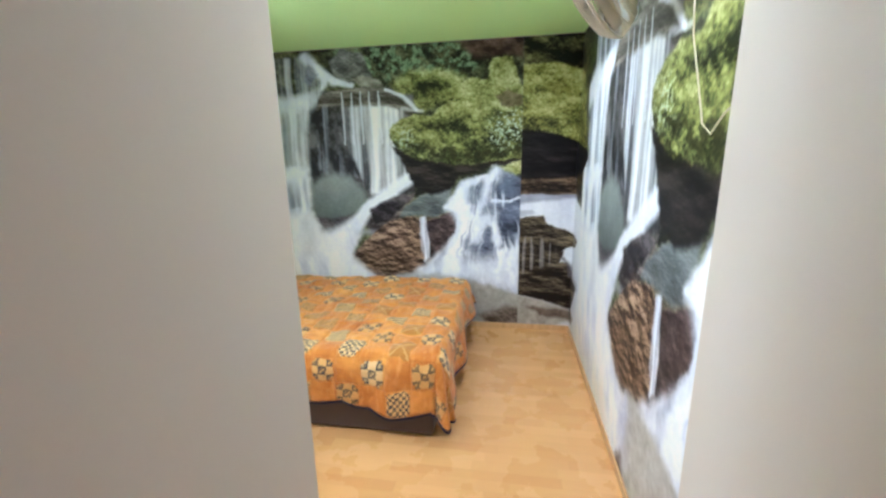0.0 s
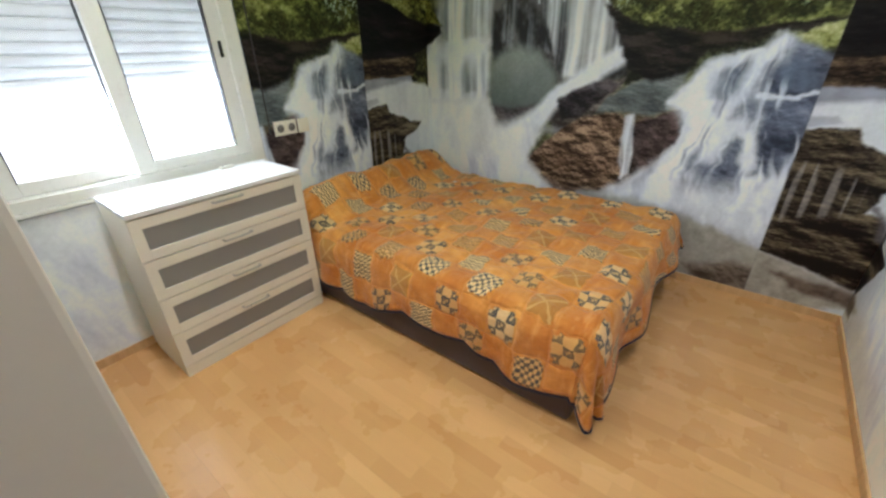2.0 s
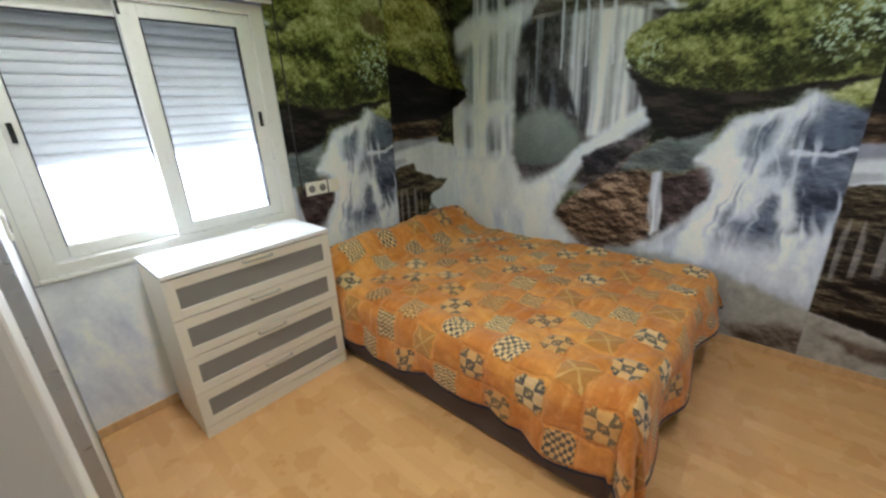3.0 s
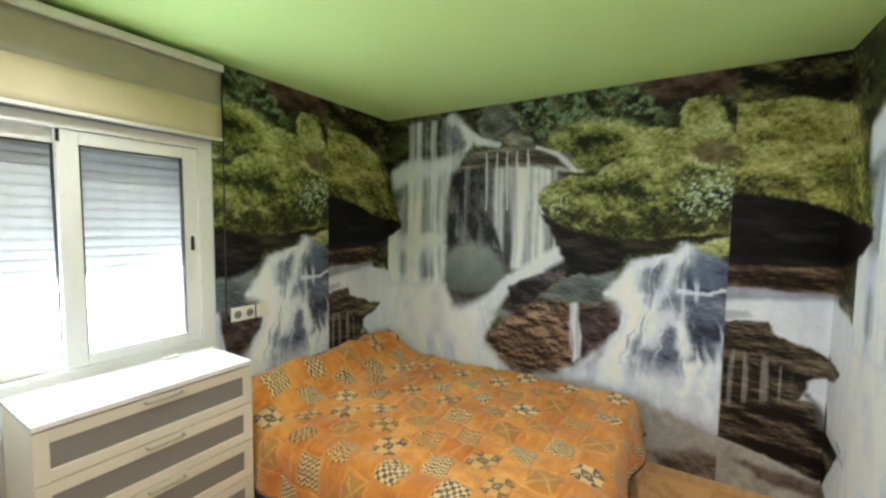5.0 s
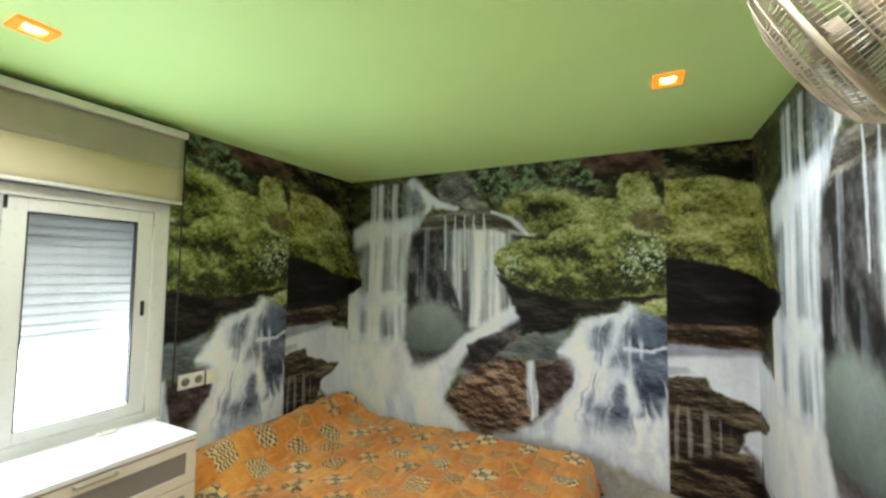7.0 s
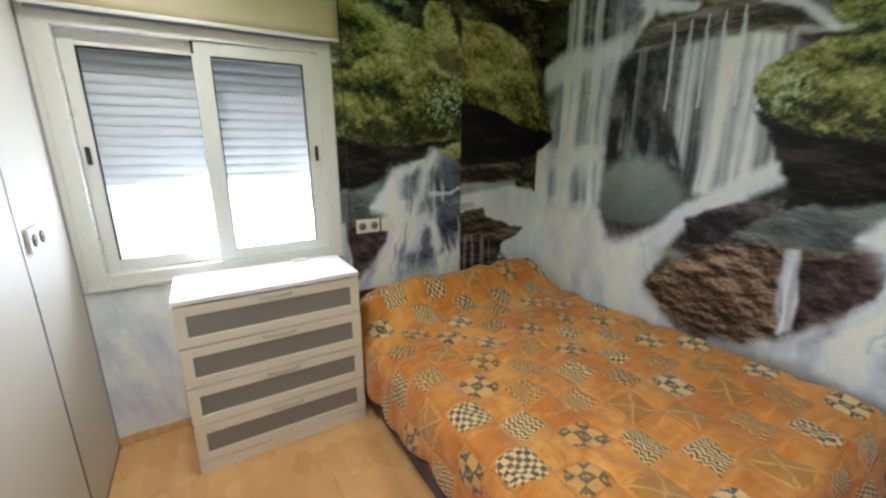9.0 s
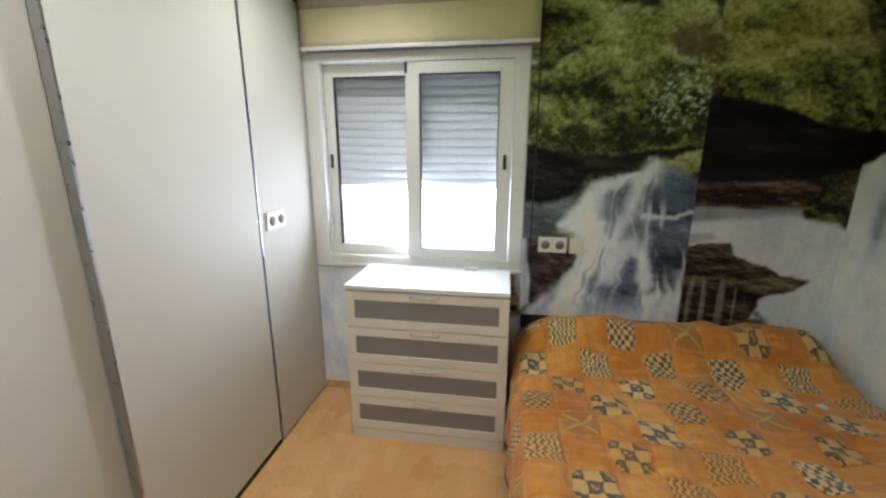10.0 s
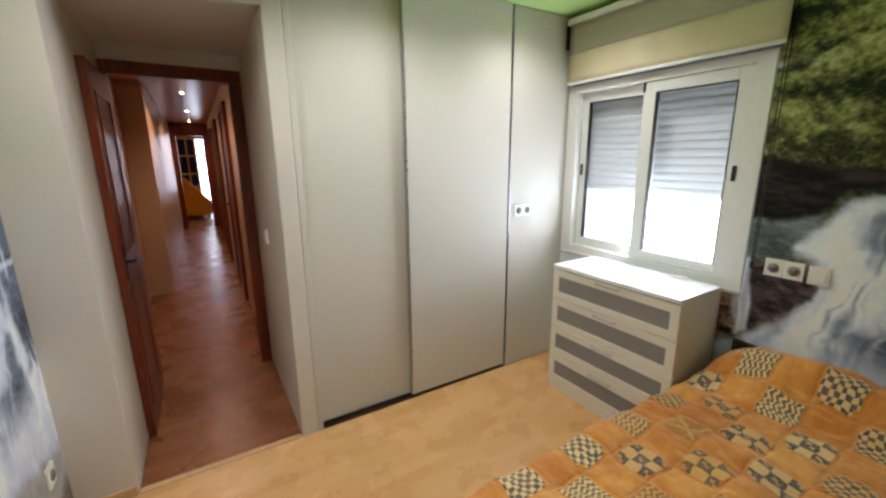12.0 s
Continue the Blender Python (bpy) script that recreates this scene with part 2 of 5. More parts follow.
STEEL = plain("brushed_steel", (190, 190, 192), 0.3, 1.0)
FROST = plain("grey_frosted_panel", (140, 137, 134), 0.6, vary=0.03, grain=200, spec=0.25)
DRESSER = plain("white_foil_chipboard", (228, 222, 208), 0.4, vary=0.03)
DRESSER_TOP = plain("glossy_white_top", (238, 238, 238), 0.22, vary=0.02)
BLIND = weave("beige_blind_fabric", (172, 165, 150), 1400, 0.95, 0.05)
BLIND_LOWER = weave("sand_blind_lower_fabric", (204, 191, 160), 1400, 0.95, 0.05)
SLAT = plain("white_shutter_slat", (226, 230, 229), 0.5, vary=0.03)
BED_CLOTH = weave("dark_brown_divan_cloth", (88, 75, 72), 700)
NAVY = weave("navy_binding", (34, 36, 58), 800)
SPREAD = bedspread_cloth()
FLOOR = laminate()
PARQUET = laminate("red_brown_parquet", (118, 66, 36), (148, 86, 48))
MAHOGANY = stained_wood("red_brown_varnished_wood", (70, 26, 12), (132, 56, 26))
OAK = stained_wood("pale_skirting_wood", (196, 156, 108), (222, 186, 138), 0.4)
PAPER = wallpaper()
GLASS = clear_glass()
FAN_WHITE = plain("ivory_fan_plastic", (200, 188, 166), 0.4, vary=0.03)
BRASS = plain("copper_lamp_ring", (214, 150, 70), 0.3, 1.0)
AMBER = emitter("lit_amber_ring", (255, 128, 22), 1.1)
LACQUER = stained_wood("glossy_ceiling_lacquer", (120, 66, 40), (156, 92, 58), 0.3)
BULB = emitter("lit_bulb", (255, 226, 170), 30.0)
CORRIDOR_PAINT = plain("corridor_cream_paint", (206, 176, 144), 0.35, vary=0.03)
# ---------- the waterfall wallpaper: one picture, pasted round three walls ----------
MURAL_W = 3.27


def lattice(u, v, fu, fv, seed):
    """Smooth value noise in 0..1 with fu, fv waves a metre."""
    g = np.random.RandomState(seed).rand(256, 256)
    x, y = u * fu + 31.7, v * fv + 17.3
    i, j = np.floor(x).astype(int), np.floor(y).astype(int)
    a, b = x - i, y - j
    a, b = a * a * (3 - 2 * a), b * b * (3 - 2 * b)
    i0, i1, j0, j1 = i % 256, (i + 1) % 256, j % 256, (j + 1) % 256
    return (g[i0, j0] * (1 - a) + g[i1, j0] * a) * (1 - b) + (g[i0, j1] * (1 - a) + g[i1, j1] * a) * b


def clouds(u, v, f, seed, octaves=4):
    total, weight = 0.0, 0.0
    for k in range(octaves):
        total = total + lattice(u, v, f * 2 ** k, f * 2 ** k, seed + k) * 0.6 ** k
        weight += 0.6 ** k
    return total / weight


def smooth(a, b, x):
    t = np.clip((x - a) / (b - a), 0, 1)
    return t * t * (3 - 2 * t)


def inside(u, v, corners, soft):
    """Coverage 0..1 of a closed outline with a soft border."""
    n, odd, near = len(corners), np.zeros(u.shape, bool), np.full(u.shape, 9.0)
    for k in range(n):
        (x0, y0), (x1, y1) = corners[k], corners[(k + 1) % n]
        dx, dy = x1 - x0, y1 - y0
        s = np.clip(((u - x0) * dx + (v - y0) * dy) / (dx * dx + dy * dy + 1e-9), 0, 1)
        near = np.minimum(near, np.hypot(u - x0 - s * dx, v - y0 - s * dy))
        if abs(dy) > 1e-9:
            odd ^= ((y0 > v) != (y1 > v)) & (u < x0 + (v - y0) / dy * dx)
    return smooth(-soft, soft, np.where(odd, near, -near))


def along(u, v, line, soft):
    """Coverage of a stroke through (x, y, half width) stations, and the way across it, -1..1."""
    cover, side = np.zeros(u.shape), np.zeros(u.shape)
    for (x0, y0, w0), (x1, y1, w1) in zip(line, line[1:]):
        dx, dy = x1 - x0, y1 - y0
        s = np.clip(((u - x0) * dx + (v - y0) * dy) / (dx * dx + dy * dy), 0, 1)
        d, w = np.hypot(u - x0 - s * dx, v - y0 - s * dy), w0 + s * (w1 - w0)
        c = smooth(1 + soft, 1 - soft, d / w)
        side = np.where(c > cover, d / w, side)
        cover = np.maximum(cover, c)
    return cover, side


def mural_colour(u, v):
    """sRGB colour of the picture at u metres from its left edge and v metres above the floor."""
    du = 0.07 * (clouds(u, v, 5, 11) - 0.5) + 0.035 * (clouds(u, v, 22, 12) - 0.5)
    dv = 0.06 * (clouds(u, v, 5, 21) - 0.5) + 0.035 * (clouds(u, v, 22, 22) - 0.5)
    us = np.where(u < 0.7, u + MURAL_W, u)          # the picture's right end runs on over its left edge
    fine, grain, big = clouds(u, v, 22, 31), clouds(u, v, 70, 41, 3), clouds(u, v, 4, 51)
    leaf = lattice(u, v, 110, 110, 61) * 0.55 + lattice(u, v, 55, 55, 62) * 0.45
    drift = 0.03 * (clouds(u, v, 3, 73, 2) - 0.5)
    thin = lattice(u + drift, v, 75, 0.9, 71)
    veil = thin * 0.15 + lattice(u + drift, v, 34, 0.8, 72) * 0.35 + lattice(u + drift, v, 13, 0.7, 74) * 0.5
    silk = clouds(u + drift, v * 0.5, 8, 121, 3)

    def relief(f, seed, octaves=5, flat=1.0):
        """Light from above on a lumpy surface, about -1..1."""
        total = 0.0
        for k in range(octaves):
            g = f * 2 ** k
            total = total + (lattice(u, v * flat, g, g, seed + k) - lattice(u + 0.12 / g, v * flat + 0.42 / g, g, g, seed + k)) * 0.78 ** k
        return total * 1.5

    lumps, stones, slabs = relief(6, 101, 6), 0.8 * relief(5, 111, 6, 1.25), 0.8 * relief(5, 131, 6, 2.6)
    tuft, mound = clouds(u, v, 34, 141, 3), clouds(u, v, 5, 145, 3)
    pic = np.zeros(u.shape + (3,))

    def tone(lo, hi, k):
        return np.array(lo, float) + (np.array(hi, float) - np.array(lo, float)) * np.clip(k, 0, 1)[..., None]

    def lay(mask, colour):
        m = np.clip(mask, 0, 1)[..., None]
        pic[:] = pic * (1 - m) + colour * m

    def shape(outline, soft=0.012, rag=1.0, across=u):
        return inside(across + rag * du, v + rag * dv, outline, soft)

    def lift_of(outline):
        low, high = min(p[1] for p in outline), max(p[1] for p in outline)
        return np.clip((v - low) / (high - low), 0, 1) - 0.5

    def rock(outline, lo, hi, soft=0.012, form=stones, lift=0.5, across=u, rag=0.7, speck=0.35):
        k = 0.4 + 0.9 * form + speck * (grain - 0.5) + lift * lift_of(outline)
        lay(shape(outline, soft, rag, across), tone(lo, hi, k))

    def moss(outline, lift=0.0, soft=0.012, slope=0.75, across=u):
        """Cushions of moss: olive hollows, yellow-green crowns, pale flecks of leaf."""
        sun = 0.72 + 0.62 * lumps + 0.6 * (mound - 0.5) + 0.8 * (leaf - 0.5) + 0.6 * (tuft - 0.5) + slope * lift_of(outline) + lift
        body = tone((26, 29, 16), (120, 122, 62), sun * 1.25)
        body = np.where((sun > 0.8)[..., None], tone((120, 122, 62), (206, 204, 138), (sun - 0.8) * 1.2), body)
        lay(shape(outline, soft, 1.0, across), body)

    def water(outline, lo=(110, 118, 138), hi=(246, 248, 252), gaps=0.0, soft=0.03, body=0.72, rag=0.35, form=veil, across=u):
        """A veil of falling water: pale threads, and between them the dark rock behind."""
        k = np.clip((form - 0.5) * 1.9 + body, 0, 1)
        lay(shape(outline, soft, rag, across) * np.clip(1 - gaps * 2.0 * (1 - k), 0, 1), tone(lo, hi, k * 0.8 + (silk - 0.5) * 0.7 + 0.16))

    def stroke(line, soft, colour, strength=1.0, rag=0.4):
        lay(along(u + rag * du, v + rag * dv, line, soft)[0] * strength, colour)

    WHITE_WATER = tone((196, 202, 216), (250, 251, 254), silk * 1.2)

    # forest behind: dark earth, stems and hanging leaves
    lay(np.ones(u.shape), tone((20, 21, 15), (104, 106, 72), 0.36 + 0.75 * lumps + (leaf - 0.5) * 0.5 + 0.4 * (tuft - 0.5)))
    lay(shape([(0.87, 2.5), (1.61, 2.56), (2.03, 2.5), (2.23, 2.32), (1.98, 2.17), (1.58, 2.21), (1.16, 2.24)], 0.05) * smooth(0.42, 0.62, fine), tone((58, 74, 52), (150, 172, 122), leaf * 1.1 - 0.1))
    lay(shape([(2.03, 2.5), (2.55, 2.54), (2.56, 2.35), (2.32, 2.37), (2.14, 2.35)], 0.03), tone((38, 27, 22), (104, 82, 70), 0.35 + 0.6 * lumps + 0.3 * (fine - 0.5)))
    rock([(0.88, 2.39), (1.0, 2.49), (1.18, 2.45), (1.27, 2.24), (1.07, 2.19), (0.92, 2.28)], (52, 52, 48), (132, 130, 120))
    rock([(1.07, 2.24), (1.18, 2.27), (1.32, 2.22), (1.38, 2.15), (1.16, 2.16)], (84, 80, 68), (156, 150, 132))
    moss([(1.44, 2.19), (1.6, 2.28), (1.86, 2.29), (2.08, 2.22), (2.05, 2.08), (1.92, 1.99), (1.71, 1.97), (1.55, 2.04)], 0.0, 0.04)
    # dark bank left of the tall fall, grey face behind the curtain
    rock([(-0.14, 2.54), (0.23, 2.51), (0.23, 2.24), (0.18, 2.11), (0.04, 2.03), (-0.13, 1.91)], (16, 18, 13), (80, 86, 48))
    rock([(0.64, 2.17), (1.63, 2.09), (1.61, 1.26), (1.19, 1.06), (0.57, 1.42)], (30, 29, 29), (96, 92, 90), 0.02, relief(4, 161, 5, 0.5), 0.3)
    # the tall fall, in three steps
    water([(0.22, 2.43), (0.34, 2.45), (0.5, 2.44), (0.66, 2.46), (0.74, 2.42), (0.83, 2.31), (1.05, 2.2), (0.86, 2.19), (0.7, 2.11), (0.45, 2.1), (0.22, 2.11)], gaps=0.5, soft=0.02, body=0.62)
    stroke([(0.665, 2.443, 0.045), (0.782, 2.313, 0.045), (0.905, 2.239, 0.032), (1.07, 2.189, 0.024)], 0.6, WHITE_WATER, 0.9)
    rock([(0.7, 2.38), (0.78, 2.29), (0.7, 2.2), (0.65, 2.26)], (74, 76, 84), (132, 136, 150), 0.02)
    water([(0.05, 2.04), (0.22, 2.12), (0.46, 2.11), (0.7, 2.13), (0.8, 2.17), (0.77, 2.06), (0.67, 1.98), (0.62, 1.8), (0.61, 1.46), (0.02, 1.41), (0.11, 1.66), (0.16, 1.91)], (126, 132, 146), gaps=0.3, body=0.82, soft=0.045)
    lay(shape([(0.06, 2.05), (0.23, 2.12), (0.7, 2.13), (0.67, 2.04), (0.51, 1.99), (0.22, 1.95), (0.1, 1.92)], 0.05, 0.6) * 0.95, WHITE_WATER)
    lay(shape([(0.18, 1.91), (0.31, 1.91), (0.35, 1.49), (0.2, 1.49)], 0.04, 0.3) * smooth(0.62, 0.4, veil) * 0.5, tone((92, 98, 110), (140, 146, 158), silk))
    water([(-0.12, 1.33), (0.02, 1.4), (0.21, 1.46), (0.59, 1.48), (0.63, 1.38), (0.63, 1.05), (-0.12, 1.01)], (122, 128, 144), gaps=0.2, body=0.86, soft=0.045)
    lay(shape([(-0.02, 1.39), (0.21, 1.47), (0.6, 1.48), (0.59, 1.39), (0.21, 1.34), (-0.09, 1.25)], 0.05, 0.6) * 0.95, WHITE_WATER)
    for x0, top, wide, long in ((0.10, 2.03, 0.10, 0.30), (0.30, 2.08, 0.11, 0.42), (0.50, 2.08, 0.10, 0.36), (0.06, 1.44, 0.12, 0.30), (0.26, 1.47, 0.12, 0.33), (0.46, 1.47, 0.12, 0.30), (0.18, 1.10, 0.16, 0.2), (0.46, 1.08, 0.14, 0.22)):
        lobe = smooth(1.0, 0.2, np.hypot((u + 0.5 * du - x0) / wide, np.minimum(0, v + dv - top) / long + np.maximum(0, v + dv - top) / 0.05))
        lay(lobe * (0.55 + 0.5 * veil), WHITE_WATER)
    for x0, low, high in ((0.20, 1.52, 1.86), (0.41, 1.54, 1.9), (0.16, 1.08, 1.3), (0.37, 1.1, 1.3), (0.56, 1.12, 1.36)):
        cleft = smooth(0.035, 0.0, np.abs(u + 0.5 * du - x0)) * smooth(low - 0.06, low + 0.08, v) * smooth(high + 0.1, high - 0.06, v)
        lay(cleft * 0.55, tone((92, 100, 114), (150, 158, 172), silk))
    # rounded lip and the curtain over it
    rock([(0.73, 2.0), (0.77, 2.11), (0.89, 2.15), (1.16, 2.16), (1.38, 2.15), (1.55, 2.08), (1.64, 1.98), (1.59, 1.91), (1.53, 1.98), (1.17, 2.01), (0.93, 2.02)], (46, 42, 36), (128, 120, 108), 0.012, slabs)
    water([(0.73, 2.03), (1.01, 2.01), (1.05, 1.49), (1.09, 1.4), (0.79, 1.43), (0.72, 1.48)], (96, 98, 104), (214, 218, 224), gaps=0.95, soft=0.02, body=0.5)
    water([(0.99, 2.01), (1.17, 2.02), (1.39, 2.01), (1.53, 1.97), (1.52, 1.58), (1.55, 1.37), (1.41, 1.26), (1.17, 1.24), (1.09, 1.49), (1.02, 1.66)], (112, 116, 126), (252, 252, 252), gaps=0.6, soft=0.02, body=0.62)
    stroke([(1.382, 2.146, 0.012), (1.528, 2.086, 0.016), (1.589, 2.034, 0.02), (1.649, 1.976, 0.016)], 0.7, WHITE_WATER, 0.8)
    stroke([(1.531, 1.983, 0.016), (1.706, 1.965, 0.012)], 0.7, WHITE_WATER, 0.5)
    for k in range(5):
        x0 = 0.98 + 0.085 * k
        stroke([(x0, 2.13, 0.004), (x0 + 0.006, 2.0, 0.012), (x0 + 0.01, 1.7, 0.008)], 0.8, WHITE_WATER, 0.75)
    # smooth green-grey stone with its dark foot
    rock([(0.6, 1.09), (0.63, 1.33), (0.74, 1.42), (0.86, 1.45), (1.02, 1.41), (1.14, 1.29), (1.18, 1.16), (1.1, 1.05), (0.8, 0.94), (0.63, 0.97)], (66, 72, 68), (150, 156, 146), 0.045, 0.3 * (clouds(u, v, 6, 165, 3) - 0.5), 0.9, speck=0.06)
    rock([(0.6, 1.03), (0.8, 1.01), (1.14, 1.08), (1.1, 0.98), (0.96, 0.89), (0.72, 0.81), (0.63, 0.88)], (26, 22, 23), (84, 78, 78), 0.02)
    # lower rocks
    rock([(1.1, 1.02), (1.21, 1.15), (1.39, 1.2), (1.61, 1.25), (1.56, 1.09), (1.37, 0.95), (1.2, 0.88)], (38, 32, 30), (108, 98, 90), 0.012, slabs)
    rock([(0.96, 0.64), (1.1, 0.78), (1.22, 0.88), (1.46, 0.98), (1.64, 1.0), (1.92, 1.09), (1.98, 0.93), (1.9, 0.72), (1.8, 0.4), (1.65, 0.03), (1.13, -0.23), (1.02, 0.21)], (34, 24, 20), (134, 108, 90), 0.012, 0.8 * relief(11, 151, 5, 1.6) + 0.35 * stones)
    rock([(1.42, 0.99), (1.56, 1.18), (1.73, 1.26), (1.9, 1.28), (1.96, 1.19), (1.94, 1.06), (1.78, 1.02), (1.62, 0.97)], (64, 56, 42), (148, 138, 108), 0.014, slabs)
    rock([(1.69, 0.98), (1.94, 1.07), (1.99, 0.89), (1.88, 0.72), (1.75, 0.59), (1.67, 0.55)], (22, 17, 18), (88, 70, 66), 0.014)
    # thin spout between the lower rocks
    water([(1.615, 1.01), (1.685, 1.01), (1.675, 0.82), (1.70, 0.62), (1.60, 0.62), (1.625, 0.82)], (140, 146, 162), (240, 242, 250), 0.4, 0.012, 0.7, 0.1)
    # side stream into the pool
    stroke([(1.57, 1.381, 0.056), (1.408, 1.272, 0.06), (1.256, 1.184, 0.052), (1.156, 1.118, 0.044)], 0.5, WHITE_WATER)
    stroke([(1.188, 1.143, 0.048), (1.097, 1.023, 0.06), (0.978, 0.887, 0.1), (0.773, 0.751, 0.13)], 0.5, WHITE_WATER)
    stroke([(1.459, 0.975, 0.015), (1.353, 0.893, 0.02), (1.22, 0.817, 0.02)], 0.8, WHITE_WATER, 0.55)
    foam = shape([(-0.21, 1.02), (0.6, 1.06), (0.69, 0.88), (0.76, 0.84), (0.95, 0.89), (1.08, 0.86), (0.96, 0.71), (1.06, 0.59), (1.21, 0.43), (1.12, -0.04), (-0.21, -0.28)], 0.05, 0.8)
    lay(foam, tone((190, 190, 192), (251, 250, 247), silk * 1.0 + 0.25 * mound))
    for line in ([(3.216, 0.885, 0.025), (0.342, 0.895, 0.03), (0.634, 0.862, 0.025)], [(0.023, 0.742, 0.024), (0.343, 0.754, 0.025), (0.58, 0.722, 0.02)], [(0.466, 0.58, 0.025), (0.693, 0.638, 0.025), (0.881, 0.626, 0.02)]):
        stroke(line, 0.9, tone((150, 152, 160), (190, 192, 198), silk), 0.5)
    # below the pool: the white chute, the gravel bank and the foam at its foot
    water([(-0.21, 0.37), (0.36, 0.85), (0.69, 0.83), (1.03, 0.93), (1.03, 0.78), (0.97, 0.6), (1.1, 0.46), (1.32, 0.42), (1.57, 0.49), (1.67, 0.44), (1.19, -0.12)], (168, 171, 188), (251, 251, 253), 0.0, 0.04, 0.82, 0.8, clouds(u + 0.25 * (v - 0.5), v * 0.35, 9, 175, 4))
    lay(foam * smooth(0.55, 0.78, v) * smooth(0.98, 0.86, u), tone((192, 192, 194), (251, 250, 247), silk * 1.0 + 0.25 * mound))
    rock([(1.02, 0.67), (1.25, 0.92), (1.41, 1.01), (1.59, 1.04), (1.69, 1.0), (1.66, 0.87), (1.66, 0.72), (1.71, 0.64), (1.57, 0.51), (1.32, 0.49), (1.13, 0.54)], (36, 25, 19), (162, 130, 102), 0.014, 0.85 * relief(11, 151, 5, 1.6) + 0.35 * stones, 0.2)
    rock([(1.7, 0.91), (1.76, 1.0), (1.95, 1.1), (1.97, 1.06), (1.98, 0.94), (1.93, 0.79), (1.83, 0.7), (1.72, 0.66)], (20, 16, 17), (92, 76, 72), 0.014, stones, 0.2)
    water([(1.65, 1.03), (1.71, 1.06), (1.72, 0.94), (1.74, 0.8), (1.74, 0.66), (1.69, 0.62), (1.69, 0.74), (1.66, 0.91)], (160, 166, 184), (246, 248, 252), 0.2, 0.012, 0.75, 0.2)
    rock([(1.18, 1.11), (1.3, 1.18), (1.52, 1.24), (1.58, 1.21), (1.45, 1.09), (1.36, 1.0), (1.23, 0.97)], (20, 17, 18), (84, 76, 76), 0.014)
    rock([(1.45, 1.03), (1.52, 1.13), (1.64, 1.22), (1.83, 1.3), (1.95, 1.33), (1.94, 1.24), (1.95, 1.11), (1.78, 1.03), (1.67, 1.05)], (46, 50, 50), (146, 152, 146), 0.016, 0.45 * slabs + 0.4 * (clouds(u, v, 5, 166, 3) - 0.5), speck=0.12)
    lay(shape([(1.23, 0.4), (1.53, 0.46), (1.84, 0.69), (1.94, 0.81), (2.02, 0.96), (2.22, 1.16), (2.29, 0.92), (1.48, 0.02)], 0.05, 1.2), tone((150, 154, 178), (250, 250, 253), silk * 0.8 + 0.7 * (clouds(u, v, 14, 171, 4) - 0.35)))
    # great boulder: black underside, mossy crown
    rock([(1.42, 1.66), (1.52, 1.5), (1.61, 1.3), (1.77, 1.24), (1.93, 1.29), (2.02, 1.4), (2.19, 1.45), (2.36, 1.49), (2.58, 1.45), (2.59, 1.34), (2.6, 1.66), (2.04, 1.59)], (10, 9, 9), (50, 43, 37), 0.02, slabs, 0.2)
    moss([(1.41, 1.81), (1.49, 1.89), (1.63, 1.95), (1.78, 1.92), (1.9, 2.0), (1.99, 2.06), (2.06, 2.17), (2.14, 2.21), (2.28, 2.2), (2.41, 2.16), (2.57, 2.11), (2.6, 1.57), (2.43, 1.53), (2.23, 1.52), (1.98, 1.5), (1.68, 1.53), (1.52, 1.6), (1.43, 1.7)], 0.02, 0.012, 1.1)
    moss([(2.26, 2.19), (2.28, 2.28), (2.32, 2.35), (2.4, 2.36), (2.47, 2.35), (2.51, 2.25), (2.54, 2.07), (2.39, 2.06)], 0.32, 0.01, 0.35)
    moss([(1.92, 1.96), (2.02, 2.09), (2.08, 2.16), (2.16, 2.2), (2.25, 2.17), (2.3, 2.07), (2.19, 1.95)], 0.25, 0.012, 0.4)
    lay(shape([(2.31, 2.07), (2.44, 2.09), (2.55, 2.04), (2.56, 1.97), (2.39, 1.99)], 0.014) * 0.7, tone((40, 30, 22), (112, 92, 70), fine * 1.2))
    ivy = shape([(2.27, 1.84), (2.38, 1.93), (2.57, 1.96), (2.58, 1.7), (2.41, 1.6), (2.3, 1.66)], 0.05) + 0.7 * shape([(1.41, 1.81), (1.59, 1.86), (1.64, 1.7), (1.5, 1.62)], 0.04)
    lay(ivy * smooth(0.54, 0.66, leaf), tone((104, 124, 84), (206, 218, 186), grain * 1.2))
    lay(shape([(1.43, 1.68), (1.68, 1.54), (2.04, 1.51), (2.58, 1.58), (2.57, 1.71), (2.29, 1.65), (1.79, 1.66), (1.52, 1.74)], 0.05) * smooth(0.6, 0.42, fine) * 0.8, tone((22, 22, 12), (60, 60, 30), leaf))
    moss([(2.37, 1.46), (2.48, 1.51), (2.58, 1.56), (2.58, 1.42), (2.5, 1.39)], 0.05)
    # the broad fall in front fans out from its brink and breaks up into foam
    bend = 0.16 * (clouds(u, v, 4.5, 191, 3) - 0.5)
    angle, reach = np.arctan2(u - 2.3, 1.95 - v) + bend, np.hypot(u - 2.3, 1.95 - v)
    thread = lattice(angle, reach, 12, 1.3, 193) * 0.35 + lattice(angle, reach, 30, 1.8, 194) * 0.4 + lattice(angle, reach, 70, 2.5, 195) * 0.25
    froth = clouds(u + 0.15 * v, v * 0.6, 8, 196, 4)
